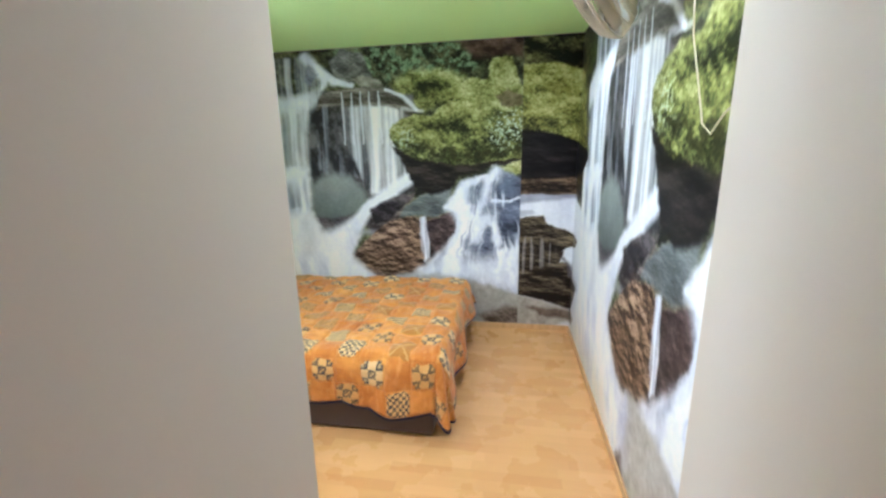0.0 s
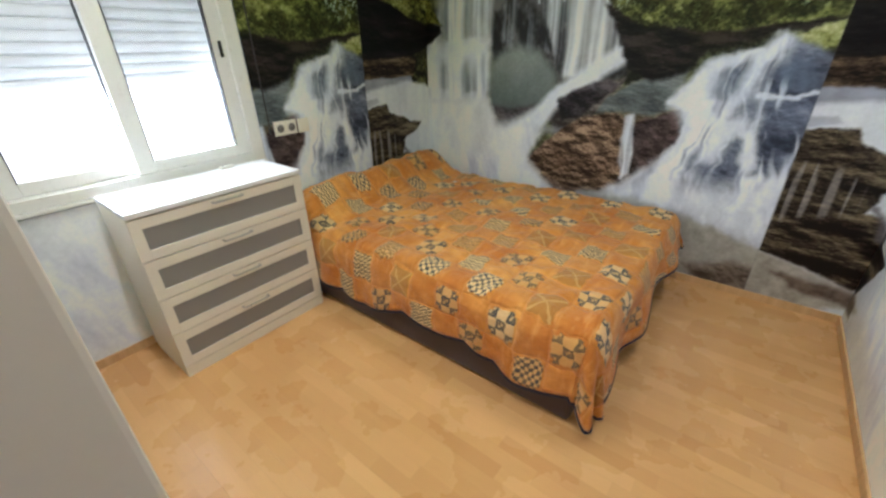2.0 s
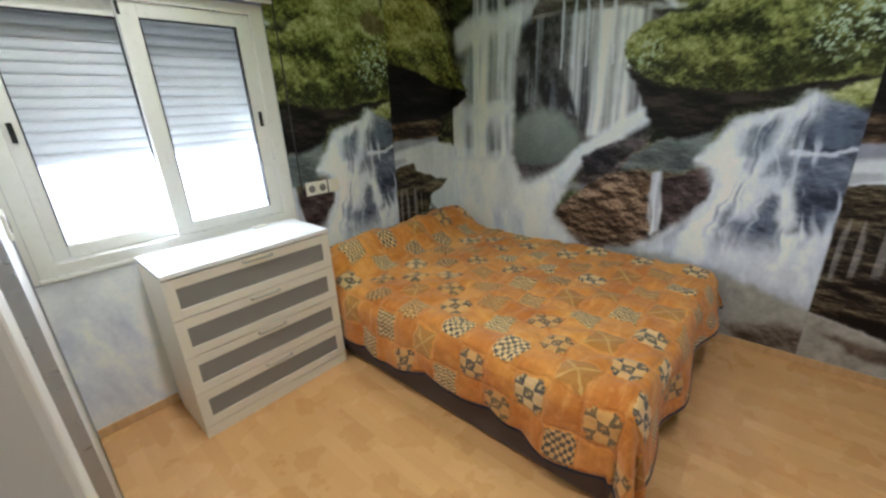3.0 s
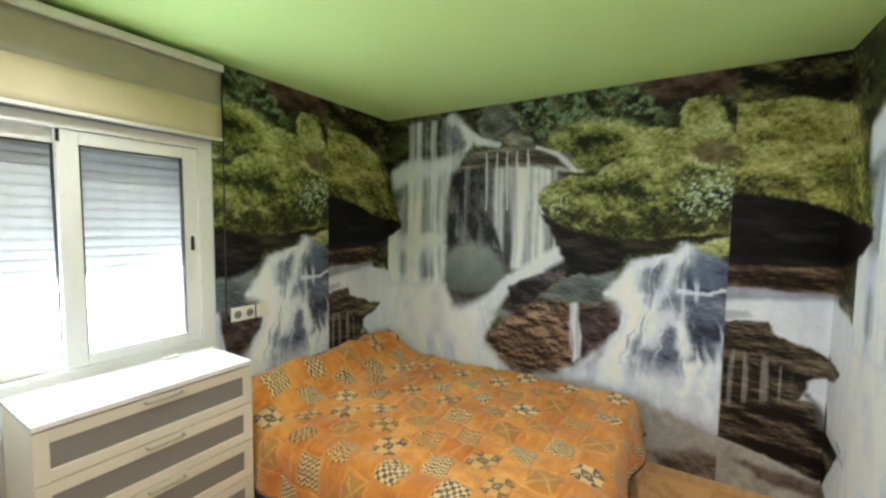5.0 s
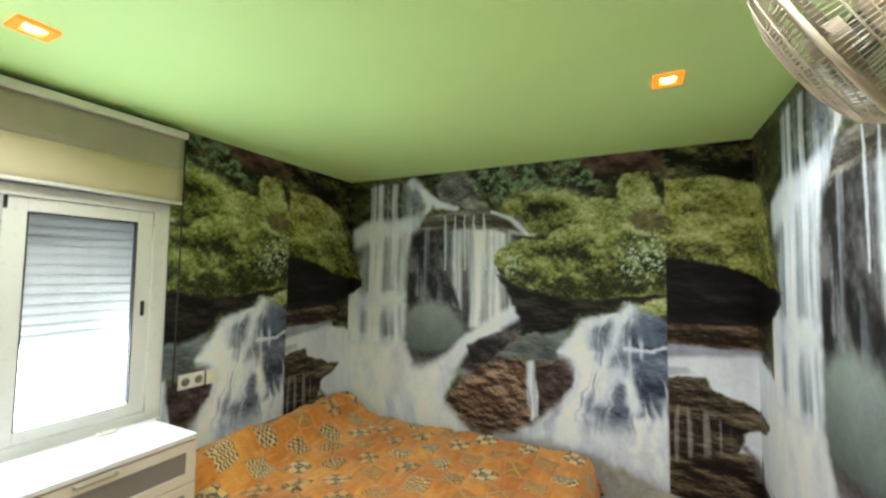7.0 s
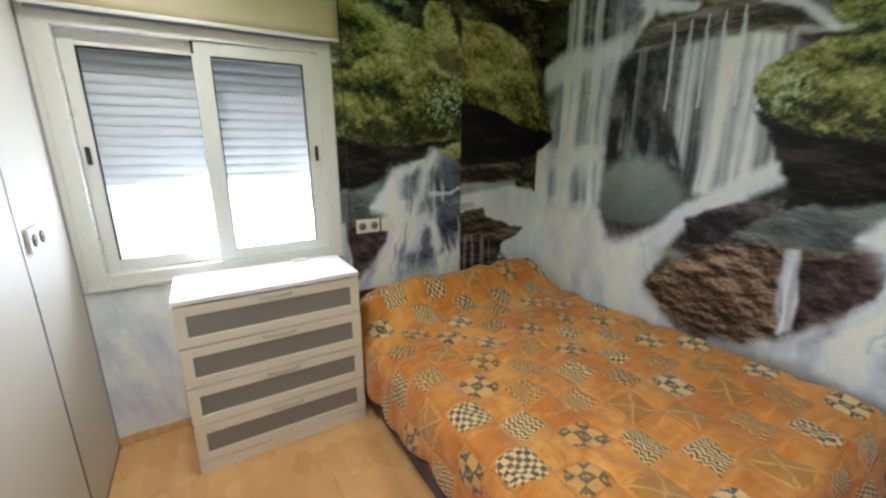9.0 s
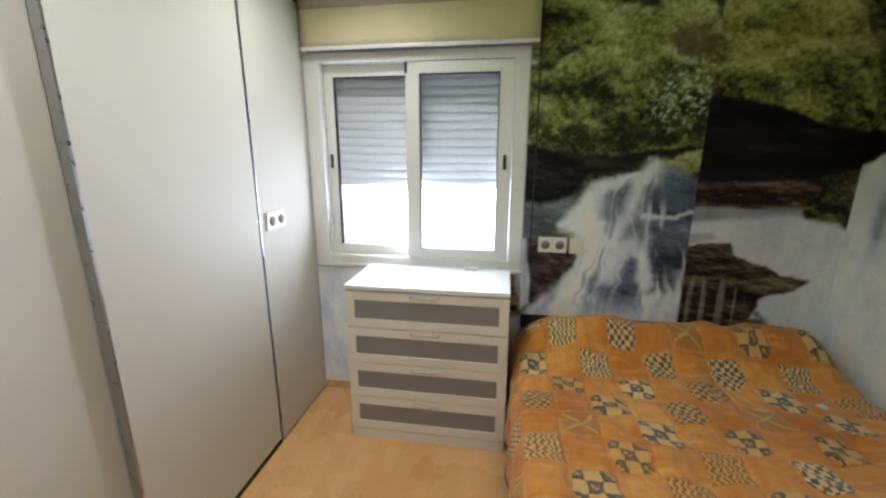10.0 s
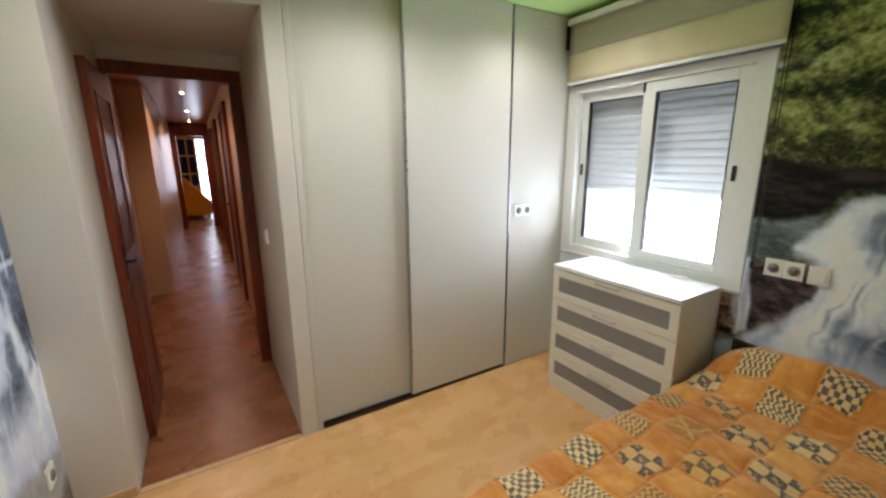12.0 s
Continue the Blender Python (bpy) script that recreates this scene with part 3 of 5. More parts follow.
    wet = shape([(1.94, 1.13), (2.02, 1.34), (2.15, 1.38), (2.27, 1.42), (2.34, 1.47), (2.39, 1.46), (2.59, 1.37), (2.61, 0.8), (2.61, 0.32), (2.32, 0.38), (1.87, 0.46), (1.6, 0.48), (1.83, 0.65), (1.95, 0.83), (1.98, 0.99)], 0.02, 0.8)
    lay(wet, tone((40, 44, 54), (122, 128, 146), 0.45 + 0.7 * stones + 0.4 * (silk - 0.5)))
    thick = shape([(2.0, 1.29), (2.15, 1.38), (2.27, 1.41), (2.35, 1.47), (2.38, 1.45), (2.35, 1.35), (2.31, 1.24), (2.35, 1.04), (2.38, 0.76), (2.62, 0.74), (2.61, 0.32), (2.32, 0.38), (1.87, 0.46), (1.58, 0.48), (1.83, 0.63), (1.95, 0.81), (2.01, 0.99), (1.92, 1.13)], 0.05, 1.0)
    side = shape([(2.32, 1.25), (2.59, 1.3), (2.61, 0.67), (2.36, 0.72)], 0.04, 0.6)
    k = 0.52 + 2.4 * (thread - 0.5) + 1.5 * (froth - 0.5)
    lay(thick * np.clip(0.25 + 1.2 * k, 0, 1), tone((140, 148, 172), (250, 251, 255), 0.2 + k))
    lay(side * smooth(0.48, 0.62, lattice(u + drift, v, 30, 1.2, 198) * 0.6 + thread * 0.4) * 0.85, tone((170, 178, 200), (246, 248, 253), froth + 0.2))
    for line in ([(2.346, 1.464, 0.024), (2.29, 1.377, 0.03), (2.234, 1.238, 0.04), (2.19, 1.088, 0.024)], [(2.27, 1.411, 0.018), (2.115, 1.352, 0.032), (2.002, 1.247, 0.036), (1.926, 1.149, 0.032)], [(2.326, 1.175, 0.015), (2.429, 1.179, 0.012), (2.566, 1.214, 0.012)],
                 [(1.926, 1.149, 0.02), (2.059, 1.091, 0.024), (2.161, 1.026, 0.028)], [(2.168, 0.864, 0.048), (2.195, 0.972, 0.048), (2.272, 1.019, 0.048), (2.339, 0.964, 0.033), (2.363, 0.825, 0.033)], [(2.026, 1.068, 0.015), (1.984, 0.91, 0.018), (1.94, 0.768, 0.032)]):
        stroke(line, 0.8, tone((214, 220, 234), (252, 253, 255), froth * 1.2), 0.85, 1.0)
    lay(shape([(2.08, 1.29), (2.24, 1.32), (2.22, 1.18), (2.06, 1.17)], 0.04) * 0.5 + shape([(2.38, 1.39), (2.52, 1.34), (2.54, 1.23), (2.38, 1.23)], 0.03) * 0.6, tone((48, 56, 70), (120, 132, 150), thread))
    lay(shape([(1.6, 0.48), (1.86, 0.66), (2.18, 0.66), (2.6, 0.77), (2.61, 0.32), (2.32, 0.38), (1.87, 0.46)], 0.08) * 0.85, tone((176, 182, 202), (251, 252, 255), froth * 1.1 + 0.15))
    # pale slope and stones at its foot
    lay(shape([(1.45, 0.5), (1.8, 0.5), (2.2, 0.42), (2.62, 0.32), (2.62, -0.1), (1.4, -0.1)], 0.04) * smooth(1.3, 1.6, u), tone((104, 98, 88), (186, 182, 172), fine * 0.7 + big * 0.5))
    rock([(2.2, 0.12), (2.42, 0.2), (2.62, 0.22), (2.62, -0.1), (2.3, -0.1)], (56, 46, 40), (132, 118, 104), 0.04)
    # the last strip, pasted a little out of register
    last = us > 2.552

    def strip(outline, soft=0.012, rag=0.8):
        return shape(outline, soft, rag, us) * last

    lay(last * (us < 3.27), tone((14, 14, 10), (112, 108, 66), 0.36 + 0.85 * lumps + (leaf - 0.5) * 0.5))
    crown = [(2.4, 2.29), (2.67, 2.29), (2.86, 2.29), (2.99, 2.24)] + [(3.11, 2.18), (3.2, 2.02), (3.26, 1.85), (3.34, 1.71), (3.43, 1.59), (3.1, 1.63), (2.92, 1.71), (2.75, 1.77), (2.47, 1.81)]
    sun = 0.72 + 0.62 * lumps + 0.5 * (mound - 0.5) + 0.8 * (leaf - 0.5) + 0.6 * (tuft - 0.5) + 0.9 * (v - 1.95)
    lay(strip(crown, 0.012, 0.6), np.where((sun > 0.8)[..., None], tone((126, 124, 58), (206, 200, 126), (sun - 0.8) * 1.2), tone((26, 28, 15), (126, 124, 58), sun * 1.25)))
    black = [(2.47, 1.79), (2.75, 1.76), (2.92, 1.71), (3.05, 1.66), (3.41, 1.59), (3.42, 1.54), (3.33, 1.48), (3.01, 1.36), (2.46, 1.36)]
    lay(strip(black, 0.012, 0.5), tone((8, 7, 8), (40, 34, 33), 0.25 + 0.7 * slabs + 0.2 * (fine - 0.5)))
    lay(strip([(2.46, 1.38), (3.02, 1.38), (3.12, 1.37), (3.08, 1.24), (2.46, 1.22)], 0.01, 0.5), tone((20, 14, 12), (112, 90, 66), 0.35 + 0.9 * slabs + 0.3 * (grain - 0.5)))
    lay(strip([(2.46, 1.24), (3.05, 1.24), (3.07, 1.19), (2.46, 1.09)], 0.012, 0.4), tone((96, 96, 108), (176, 176, 188), silk * 0.7 + 0.3 * lattice(u, v, 4, 60, 97)))
    pool = [(2.46, 1.14), (2.99, 1.21), (3.21, 1.17), (3.49, 1.03), (3.6, 0.68), (3.68, 0.28), (2.43, -0.47)]
    lay(strip(pool, 0.02, 0.4) * (us < 3.3), tone((182, 184, 194), (248, 247, 246), silk * 0.7 + veil * 0.35))
    lay(strip([(2.46, 1.09), (2.66, 1.1), (2.69, 1.07), (2.45, 1.02)], 0.01, 0.4) * 0.6, tone((110, 112, 120), (150, 152, 160), silk))
    ledge = [(2.45, 1.02), (2.76, 1.05), (2.79, 0.99), (2.98, 0.92), (3.03, 0.89), (3.16, 0.87), (3.09, 0.81), (2.92, 0.76), (2.93, 0.71), (2.9, 0.65), (2.97, 0.64), (3.02, 0.55), (3.25, 0.51)] + [(3.0, 0.21), (2.9, 0.24), (2.75, 0.29), (2.5, 0.34)]
    lay(strip(ledge, 0.01, 0.6), tone((18, 13, 12), (112, 98, 74), 0.34 + 1.0 * slabs + 0.3 * (grain - 0.5) + 0.35 * (v - 0.75)))
    lay(strip([(2.45, 0.86), (2.74, 0.87), (2.92, 0.75), (2.89, 0.65), (2.44, 0.45)], 0.03) * smooth(0.62, 0.82, lattice(u, v, 60, 2.5, 96)) * 0.55, tone((120, 112, 104), (186, 180, 172), fine))
    lay(strip([(2.5, 0.34), (2.75, 0.29), (2.9, 0.24), (3.0, 0.22), (3.17, 0.19), (2.52, -0.14)], 0.02), tone((100, 92, 82), (184, 178, 166), fine * 0.8 + big * 0.4))
    lay(strip([(2.64, 0.22), (2.9, 0.21), (3.08, 0.19), (3.1, 0.11), (2.75, 0.14)], 0.02) * 0.8, tone((44, 32, 26), (110, 92, 80), fine))
    for offset in (0.0, 0.035):
        lay(along(us + 0.3 * du, v, [(x + offset, y, w) for x, y, w in [(2.934, 0.677, 0.016), (2.99, 0.634, 0.024), (3.008, 0.525, 0.021), (3.201, 0.499, 0.018), (3.391, 0.463, 0.014)]], 0.7)[0] * last * (us < 3.3) * 0.75, tone((214, 216, 224), (250, 250, 252), silk) if offset else tone((60, 54, 56), (110, 104, 108), silk))
    lay(smooth(0.004, 0.0015, np.abs(us - 2.552)) * 0.35, tone((60, 60, 60), (120, 120, 120), fine))
    pic = np.clip(pic * (1.0 + 0.1 * (grain[..., None] - 0.5)), 0, 255)
    pic = pic * np.array((0.965, 1.0, 1.045))
    return np.clip(pic * (1.46 - 0.46 * pic / 255) - 7 * (1 - pic / 255), 0, 246) / 255.0

# ---------- building blocks ----------
def mesh_of(name, bm, material, flat=True):
    me = bpy.data.meshes.new(name)
    bm.normal_update()
    bm.to_mesh(me)
    bm.free()
    for f in me.polygons:
        f.use_smooth = not flat
    if material:
        me.materials.append(material)
    return me


def part(name, bm, material, parent=None, label="", flat=True):
    """One mesh object from a bmesh, under a thing or a part."""
    ob = new(name, mesh_of(name, bm, material, flat))
    if parent:
        ob.parent = parent
        if parent.parent is None:
            ob.matrix_parent_inverse = parent.matrix_basis.inverted()
    if label:
        tagged(ob, label)
    return ob


def thing(name, at, label, category, group="", kind=""):
    ob = new(name)
    ob.empty_display_size = 0.1
    ob.matrix_basis = at if isinstance(at, Matrix) else Matrix.Translation(at)
    return tagged(ob, label, category, group, kind)


def box(x0, x1, y0, y1, z0, z1, bevel=0.0, bm=None, seg=2):
    bm = bm or bmesh.new()
    made = bmesh.ops.create_cube(bm, size=1, matrix=Matrix.LocRotScale(((x0 + x1) / 2, (y0 + y1) / 2, (z0 + z1) / 2), None, (abs(x1 - x0), abs(y1 - y0), abs(z1 - z0))))
    if bevel:
        edges = list({e for v in made["verts"] for e in v.link_edges})
        bmesh.ops.bevel(bm, geom=edges, offset=bevel, segments=seg, affect="EDGES", profile=0.6)
    return bm


def rod(a, b, r, bm=None, sides=12, r2=None):
    bm = bm or bmesh.new()
    a, b = Vector(a), Vector(b)
    m = Matrix.Translation((a + b) / 2) @ (b - a).to_track_quat("Z", "Y").to_matrix().to_4x4()
    bmesh.ops.create_cone(bm, cap_ends=True, segments=sides, radius1=r, radius2=r if r2 is None else r2, depth=(b - a).length, matrix=m)
    return bm


def pipe(points, r, bm=None, sides=8):
    """A round bar along a chain of points."""
    bm = bm or bmesh.new()
    pts = [Vector(p) for p in points]
    rings = []
    for k, p in enumerate(pts):
        way = (pts[min(k + 1, len(pts) - 1)] - pts[max(k - 1, 0)]).normalized()
        side = way.cross(Vector((0.31, 0.52, 0.79))).normalized()
        up = way.cross(side)
        rings.append([bm.verts.new(p + r * (math.cos(t) * side + math.sin(t) * up)) for t in (2 * math.pi * i / sides for i in range(sides))])
    for r0, r1 in zip(rings, rings[1:]):
        for i in range(sides):
            bm.faces.new((r0[i], r0[(i + 1) % sides], r1[(i + 1) % sides], r1[i]))
    bm.faces.new(rings[0][::-1]), bm.faces.new(rings[-1])
    return bm


def structure(name, bm, material, label, category, flat=True):
    return tagged(part(name, bm, material, None, "", flat), label, category, kind="structure")


# ---------- measures of the rooms ----------
XW, XE, YS, YN, H = -2.27, 0.75, 1.17, 3.99, 2.5      # bedroom
PX0, PX1, PY0, PH = -0.236, 0.522, 0.10, 2.235         # entry passage
WIN_Y0, WIN_Y1, WIN_Z0, WIN_Z1 = 1.195, 2.405, 0.86, 2.04

# floor: a screed below, boards laid on top at the end of the file
structure("floor", box(-2.6, 1.7, -12.2, 4.2, -0.12, -0.012), plain("screed", (150, 130, 104), 0.8), "concrete screed under pale laminate boards", "floor")
structure("ceiling", box(XW - 0.2, XE + 0.2, YS - 0.75, YN + 0.2, H, H + 0.12), GREEN, "smooth lime green painted bedroom ceiling", "ceiling")
structure("ceiling_passage", box(PX0 + 0.001, PX1 + 0.06, PY0 - 0.1, YS - 0.092, PH, H + 0.12), GREY_WALL, "low off-white ceiling of the entry passage", "ceiling")

wall = box(XW - 0.24, XW, YS - 0.75, WIN_Y0, 0, H)
box(XW - 0.24, XW, WIN_Y1, YN + 0.2, 0, H, bm=wall)
box(XW - 0.24, XW, WIN_Y0, WIN_Y1, 0, WIN_Z0, bm=wall)
box(XW - 0.24, XW, WIN_Y0, WIN_Y1, WIN_Z1, H, bm=wall)
BLUE_GREY = plain("blue_grey_wallpaper", (168, 172, 190), 0.5, vary=0.12, grain=9)
structure("wall_west", wall, BLUE_GREY, "outer wall with a window opening, papered", "wall")
structure("wall_north", box(XW - 0.2, XE + 0.2, YN, YN + 0.15, 0, H), GREY_WALL, "bedroom wall behind the bed, papered", "wall")
structure("wall_east", box(XE, XE + 0.15, YS - 0.1, YN + 0.2, 0, H), GREY_WALL, "long bedroom wall, papered", "wall")
structure("wall_south", box(PX1, XE + 0.15, YS - 0.1, YS, 0, H), GREY_WALL, "short pale wall beside the passage", "wall")
structure("wall_lintel", box(PX0 + 0.001, PX1, YS - 0.09, YS, PH, H), CREAM, "pale wall over the passage opening", "wall")
structure("wall_passage_west", box(PX0 - 0.09, PX0, PY0 - 0.1, YS + 0.002, 0, H - 0.003, 0.006), GREY_WALL, "off-white partition at the wardrobe's end", "wall")
structure("wall_passage_east", box(PX1, PX1 + 0.12, PY0 - 0.1, YS - 0.1, 0, H), GREY_WALL, "off-white passage wall", "wall")
structure("wall_wardrobe_back", box(XW, PX0 - 0.12, YS - 0.75, YS - 0.66, 0, H), GREY_WALL, "plain wall behind the wardrobe", "wall")


def papered(name, origin, way, u0, u1, squeeze=1.0, gap=None):
    """A sheet of the photo wallpaper, 3 mm proud of its wall, from u0 to u1 along it; the print repeats every MURAL_W."""
    step = 0.0058
    nu, nv = int((u1 - u0) / step) + 1, int((H - 0.005) / step) + 1
    u, v = np.meshgrid(np.linspace(u0, u1, nu), np.linspace(0.0, H - 0.005, nv))
    rgb = mural_colour(np.mod(u * squeeze, MURAL_W), v)
    rgb = np.where(rgb <= 0.04045, rgb / 12.92, ((rgb + 0.055) / 1.055) ** 2.4)
    s = (u - u0).ravel()
    xyz = np.stack([origin[0] + way[0] * s, origin[1] + way[1] * s, 0.002 + v.ravel()], 1)
    idx = np.arange(nu * nv).reshape(nv, nu)
    quads = np.stack([idx[:-1, :-1], idx[:-1, 1:], idx[1:, 1:], idx[1:, :-1]], -1).reshape(-1, 4)
    if gap is not None:
        mid_s, mid_v = s[quads].mean(1), v.ravel()[quads].mean(1)
        quads = quads[~gap(mid_s, mid_v)]
    me = bpy.data.meshes.new(name)
    me.from_pydata(xyz.tolist(), [], quads.tolist())
    layer = me.color_attributes.new("print", "FLOAT_COLOR", "POINT")
    layer.data.foreach_set("color", np.concatenate([rgb.reshape(-1, 3), np.ones((nu * nv, 1))], 1).astype(np.float32).ravel())
    me.materials.append(PAPER)
    return tagged(new(name, me), "photo wallpaper of a mossy waterfall", "wallpaper", kind="structure")


papered("wallpaper_north", (XW + 0.003, YN - 0.003), (1, 0), 0.0, XE - XW - 0.006)
papered("wallpaper_east", (XE - 0.003, YN - 0.003), (0, -1), 3.02, 3.02 + YN - YS, 0.985)
papered("wallpaper_west", (XW + 0.003, 2.41), (0, 1), MURAL_W - (YN - 2.41), MURAL_W)
papered("wallpaper_round_window", (XW + 0.003, YS), (0, 1), MURAL_W - (YN - YS), MURAL_W - (YN - 2.41) - 0.001, gap=lambda s, v: (v > WIN_Z0 - 0.03) & (v < 2.3))

structure("window_reveal", box(XW, XW + 0.004, YS + 0.001, WIN_Y0 - 0.001, WIN_Z0 - 0.02, 2.42), WHITE_ALU, "narrow white board between window and wardrobe", "trim")

# skirting
structure("baseboard", box(XE - 0.014, XE - 0.003, YS, YN - 0.014, 0, 0.05, 0.003), OAK, "thin pale wood skirting", "baseboard")
structure("baseboard_north", box(-0.25, XE - 0.003, YN - 0.014, YN - 0.003, 0, 0.05, 0.003), OAK, "thin pale wood skirting", "baseboard")
structure("baseboard_west", box(XW, XW + 0.012, YS, 1.53, 0, 0.05, 0.003), OAK, "thin pale wood skirting", "baseboard")
structure("baseboard_south", box(PX1 + 0.004, XE - 0.015, YS, YS + 0.011, 0, 0.05, 0.003), OAK, "thin pale wood skirting", "baseboard")

# ---------- window with roller shutter ----------
window = thing("window_1", (XW - 0.1, 1.8, WIN_Z0), "white aluminium sliding window with half-lowered shutter", "window", kind="structure")
XF = XW - 0.035
bm = bmesh.new()
for y0, y1, z0, z1 in ((WIN_Y0, WIN_Y0 + 0.065, WIN_Z0, WIN_Z1), (WIN_Y1 - 0.075, WIN_Y1, WIN_Z0, WIN_Z1), (WIN_Y0 + 0.065, WIN_Y1 - 0.075, WIN_Z0, WIN_Z0 + 0.05), (WIN_Y0 + 0.065, WIN_Y1 - 0.075, WIN_Z1 - 0.05, WIN_Z1)):
    box(XW - 0.11, XW + 0.006, y0, y1, z0, z1, 0.002, bm)
part("window_frame", bm, WHITE_ALU, window)
bm = box(XW - 0.05, XW + 0.022, WIN_Y0 - 0.004, WIN_Y1 + 0.004, WIN_Z0 - 0.02, WIN_Z0 - 0.001, 0.004)
part("window_sill", bm, WHITE_ALU, window)


def sash(y0, y1, x, left_stile, right_stile, handle_y):
    bm = bmesh.new()
    z0, z1 = WIN_Z0 + 0.052, WIN_Z1 - 0.052
    box(x - 0.018, x + 0.018, y0, y0 + left_stile, z0, z1, 0.003, bm)
    box(x - 0.018, x + 0.018, y1 - right_stile, y1, z0, z1, 0.003, bm)
    box(x - 0.018, x + 0.018, y0 + left_stile, y1 - right_stile, z0, z0 + 0.058, 0.003, bm)
    box(x - 0.018, x + 0.018, y0 + left_stile, y1 - right_stile, z1 - 0.062, z1, 0.003, bm)
    s = part("sash", bm, WHITE_ALU, window)
    g = part("pane", box(x - 0.003, x + 0.003, y0 + left_stile - 0.004, y1 - right_stile + 0.004, z0 + 0.05, z1 - 0.055), GLASS, s, "clear window pane")
    g.visible_shadow = False
    ins = bmesh.new()
    for a, b, c, d in ((y0 + left_stile, y0 + left_stile + 0.005, z0 + 0.058, z1 - 0.062), (y1 - right_stile - 0.005, y1 - right_stile, z0 + 0.058, z1 - 0.062), (y0 + left_stile, y1 - right_stile, z1 - 0.067, z1 - 0.062)):
        box(x - 0.012, x + 0.0195, a, b, c, d, bm=ins)
    part("rubber_seal", ins, SHADE, s)
    part("latch", box(x + 0.018, x + 0.03, handle_y - 0.009, handle_y + 0.009, 1.425, 1.505, 0.005), BLACK, s, "small black sliding latch")


sash(1.262, 1.81, XF - 0.03, 0.056, 0.062, 1.288)
sash(1.745, 2.328, XF + 0.012, 0.078, 0.074, 2.292)
part("stop", box(XF + 0.031, XF + 0.038, 1.745, 1.757, 1.93, 1.985), BLACK, window, "black stop at the sash head")

shutter = thing("roller_shutter", (XW - 0.14, 1.8, 1.32), "white slatted roller shutter lowered half way", "shutter")
for k in range(16):
    z = 1.318 + k * 0.047
    bm = bmesh.new()
    prof = [(-0.006, 0.0), (0.003, 0.002), (0.0075, 0.010), (0.009, 0.022), (0.0075, 0.034), (0.002, 0.0425), (-0.004, 0.043), (-0.004, 0.0475), (-0.010, 0.0475), (-0.010, 0.0)]
    ends = [[bm.verts.new((XW - 0.15 + px, y, z + pz)) for px, pz in prof] for y in (1.215, 2.39)]
    for i in range(len(prof)):
        j = (i + 1) % len(prof)
        bm.faces.new((ends[0][i], ends[0][j], ends[1][j], ends[1][i]))
    bm.faces.new(ends[0][::-1]), bm.faces.new(ends[1])
    part("slat", bm, SLAT, shutter)

blind = thing("roller_blind", (XW, 1.8, 2.46), "beige roller blind with white cassette, drawn up", "blind")
part("cassette", box(XW + 0.004, XW + 0.075, YS + 0.012, 2.452, 2.428, 2.468, 0.006), WHITE_ALU, blind, "white top profile")
# blind cloth in two tones: greyer upper half, sandier lower half
for pname, z0, z1, mat in (("fabric", 2.245, 2.43, BLIND), ("lower_fabric", 2.06, 2.2445, BLIND_LOWER)):
    bm = bmesh.new()
    cols = [[bm.verts.new((XW + 0.05 + 0.002 * math.sin(y * 9), y, z)) for y in np.linspace(YS + 0.02, 2.444, 30)] for z in np.linspace(z0, z1, 6)]
    for a, b in zip(cols, cols[1:]):
        for i in range(29):
            bm.faces.new((a[i], a[i + 1], b[i + 1], b[i]))
    cloth = part(pname, bm, mat, blind, flat=False)
    m = cloth.modifiers.new("thickness", "SOLIDIFY")
    m.thickness = 0.002
part("bottom_bar", box(XW + 0.042, XW + 0.058, YS + 0.02, 2.444, 2.045, 2.062, 0.004), WHITE_ALU, blind)
part("end_bracket", box(XW + 0.03, XW + 0.066, YS + 0.002, YS + 0.012, 2.28, 2.44), BLACK, blind, "dark end bracket")
bm = pipe([(XW + 0.055, 2.448, 2.44), (XW + 0.05, 2.45, 1.8), (XW + 0.045, 2.449, 1.03)], 0.0024)
pipe([(XW + 0.03, 2.458, 2.44), (XW + 0.03, 2.457, 1.8), (XW + 0.032, 2.452, 1.03)], 0.0024, bm)
part("bead_chain", bm, SHADE, blind, "thin dark pull chain")
part("chain_weight", box(XW + 0.03, XW + 0.05, 2.444, 2.458, 1.0, 1.035, 0.004), BLACK, blind)

# glowing board that stands in for the blown-out daylight outside
daylight_mat = Mat("daylight_board", 1.0)
daylight_mat.b.inputs["Base Color"].default_value = (0.9, 0.9, 0.9, 1)
daylight_mat.b.inputs["Emission Color"].default_value = (1, 1, 1, 1)
daylight_mat.b.inputs["Emission Strength"].default_value = 2.2
structure("backdrop", box(XW - 3.05, XW - 3.0, -3.0, 6.5, -1.0, 4.5), daylight_mat.m, "glowing white board in place of daylight outside the window", "backdrop")

# ---------- sliding wardrobe ----------
wardrobe = thing("wardrobe", (-1.3, YS - 0.35, 0), "built-in wardrobe with tall cream sliding doors", "wardrobe")
part("carcass", box(XW + 0.004, PX0 - 0.125, YS - 0.65, YS - 0.62, 0.0, H - 0.002), CREAM, wardrobe)
part("sliding_door", box(-1.02, PX0 - 0.125, YS - 0.068, YS - 0.044, 0.016, H - 0.006, 0.002), CREAM, wardrobe)
part("sliding_door", box(-1.722, -0.952, YS - 0.03, YS - 0.004, 0.022, H - 0.006, 0.002), CREAM, wardrobe)
part("side_panel", box(XW + 0.003, -1.742, YS - 0.03, YS - 0.006, 0.0, H - 0.006, 0.002), CREAM, wardrobe, "fixed cream end panel")
bm = box(-0.955, -0.947, YS - 0.034, YS - 0.002, 0.022, H - 0.006)
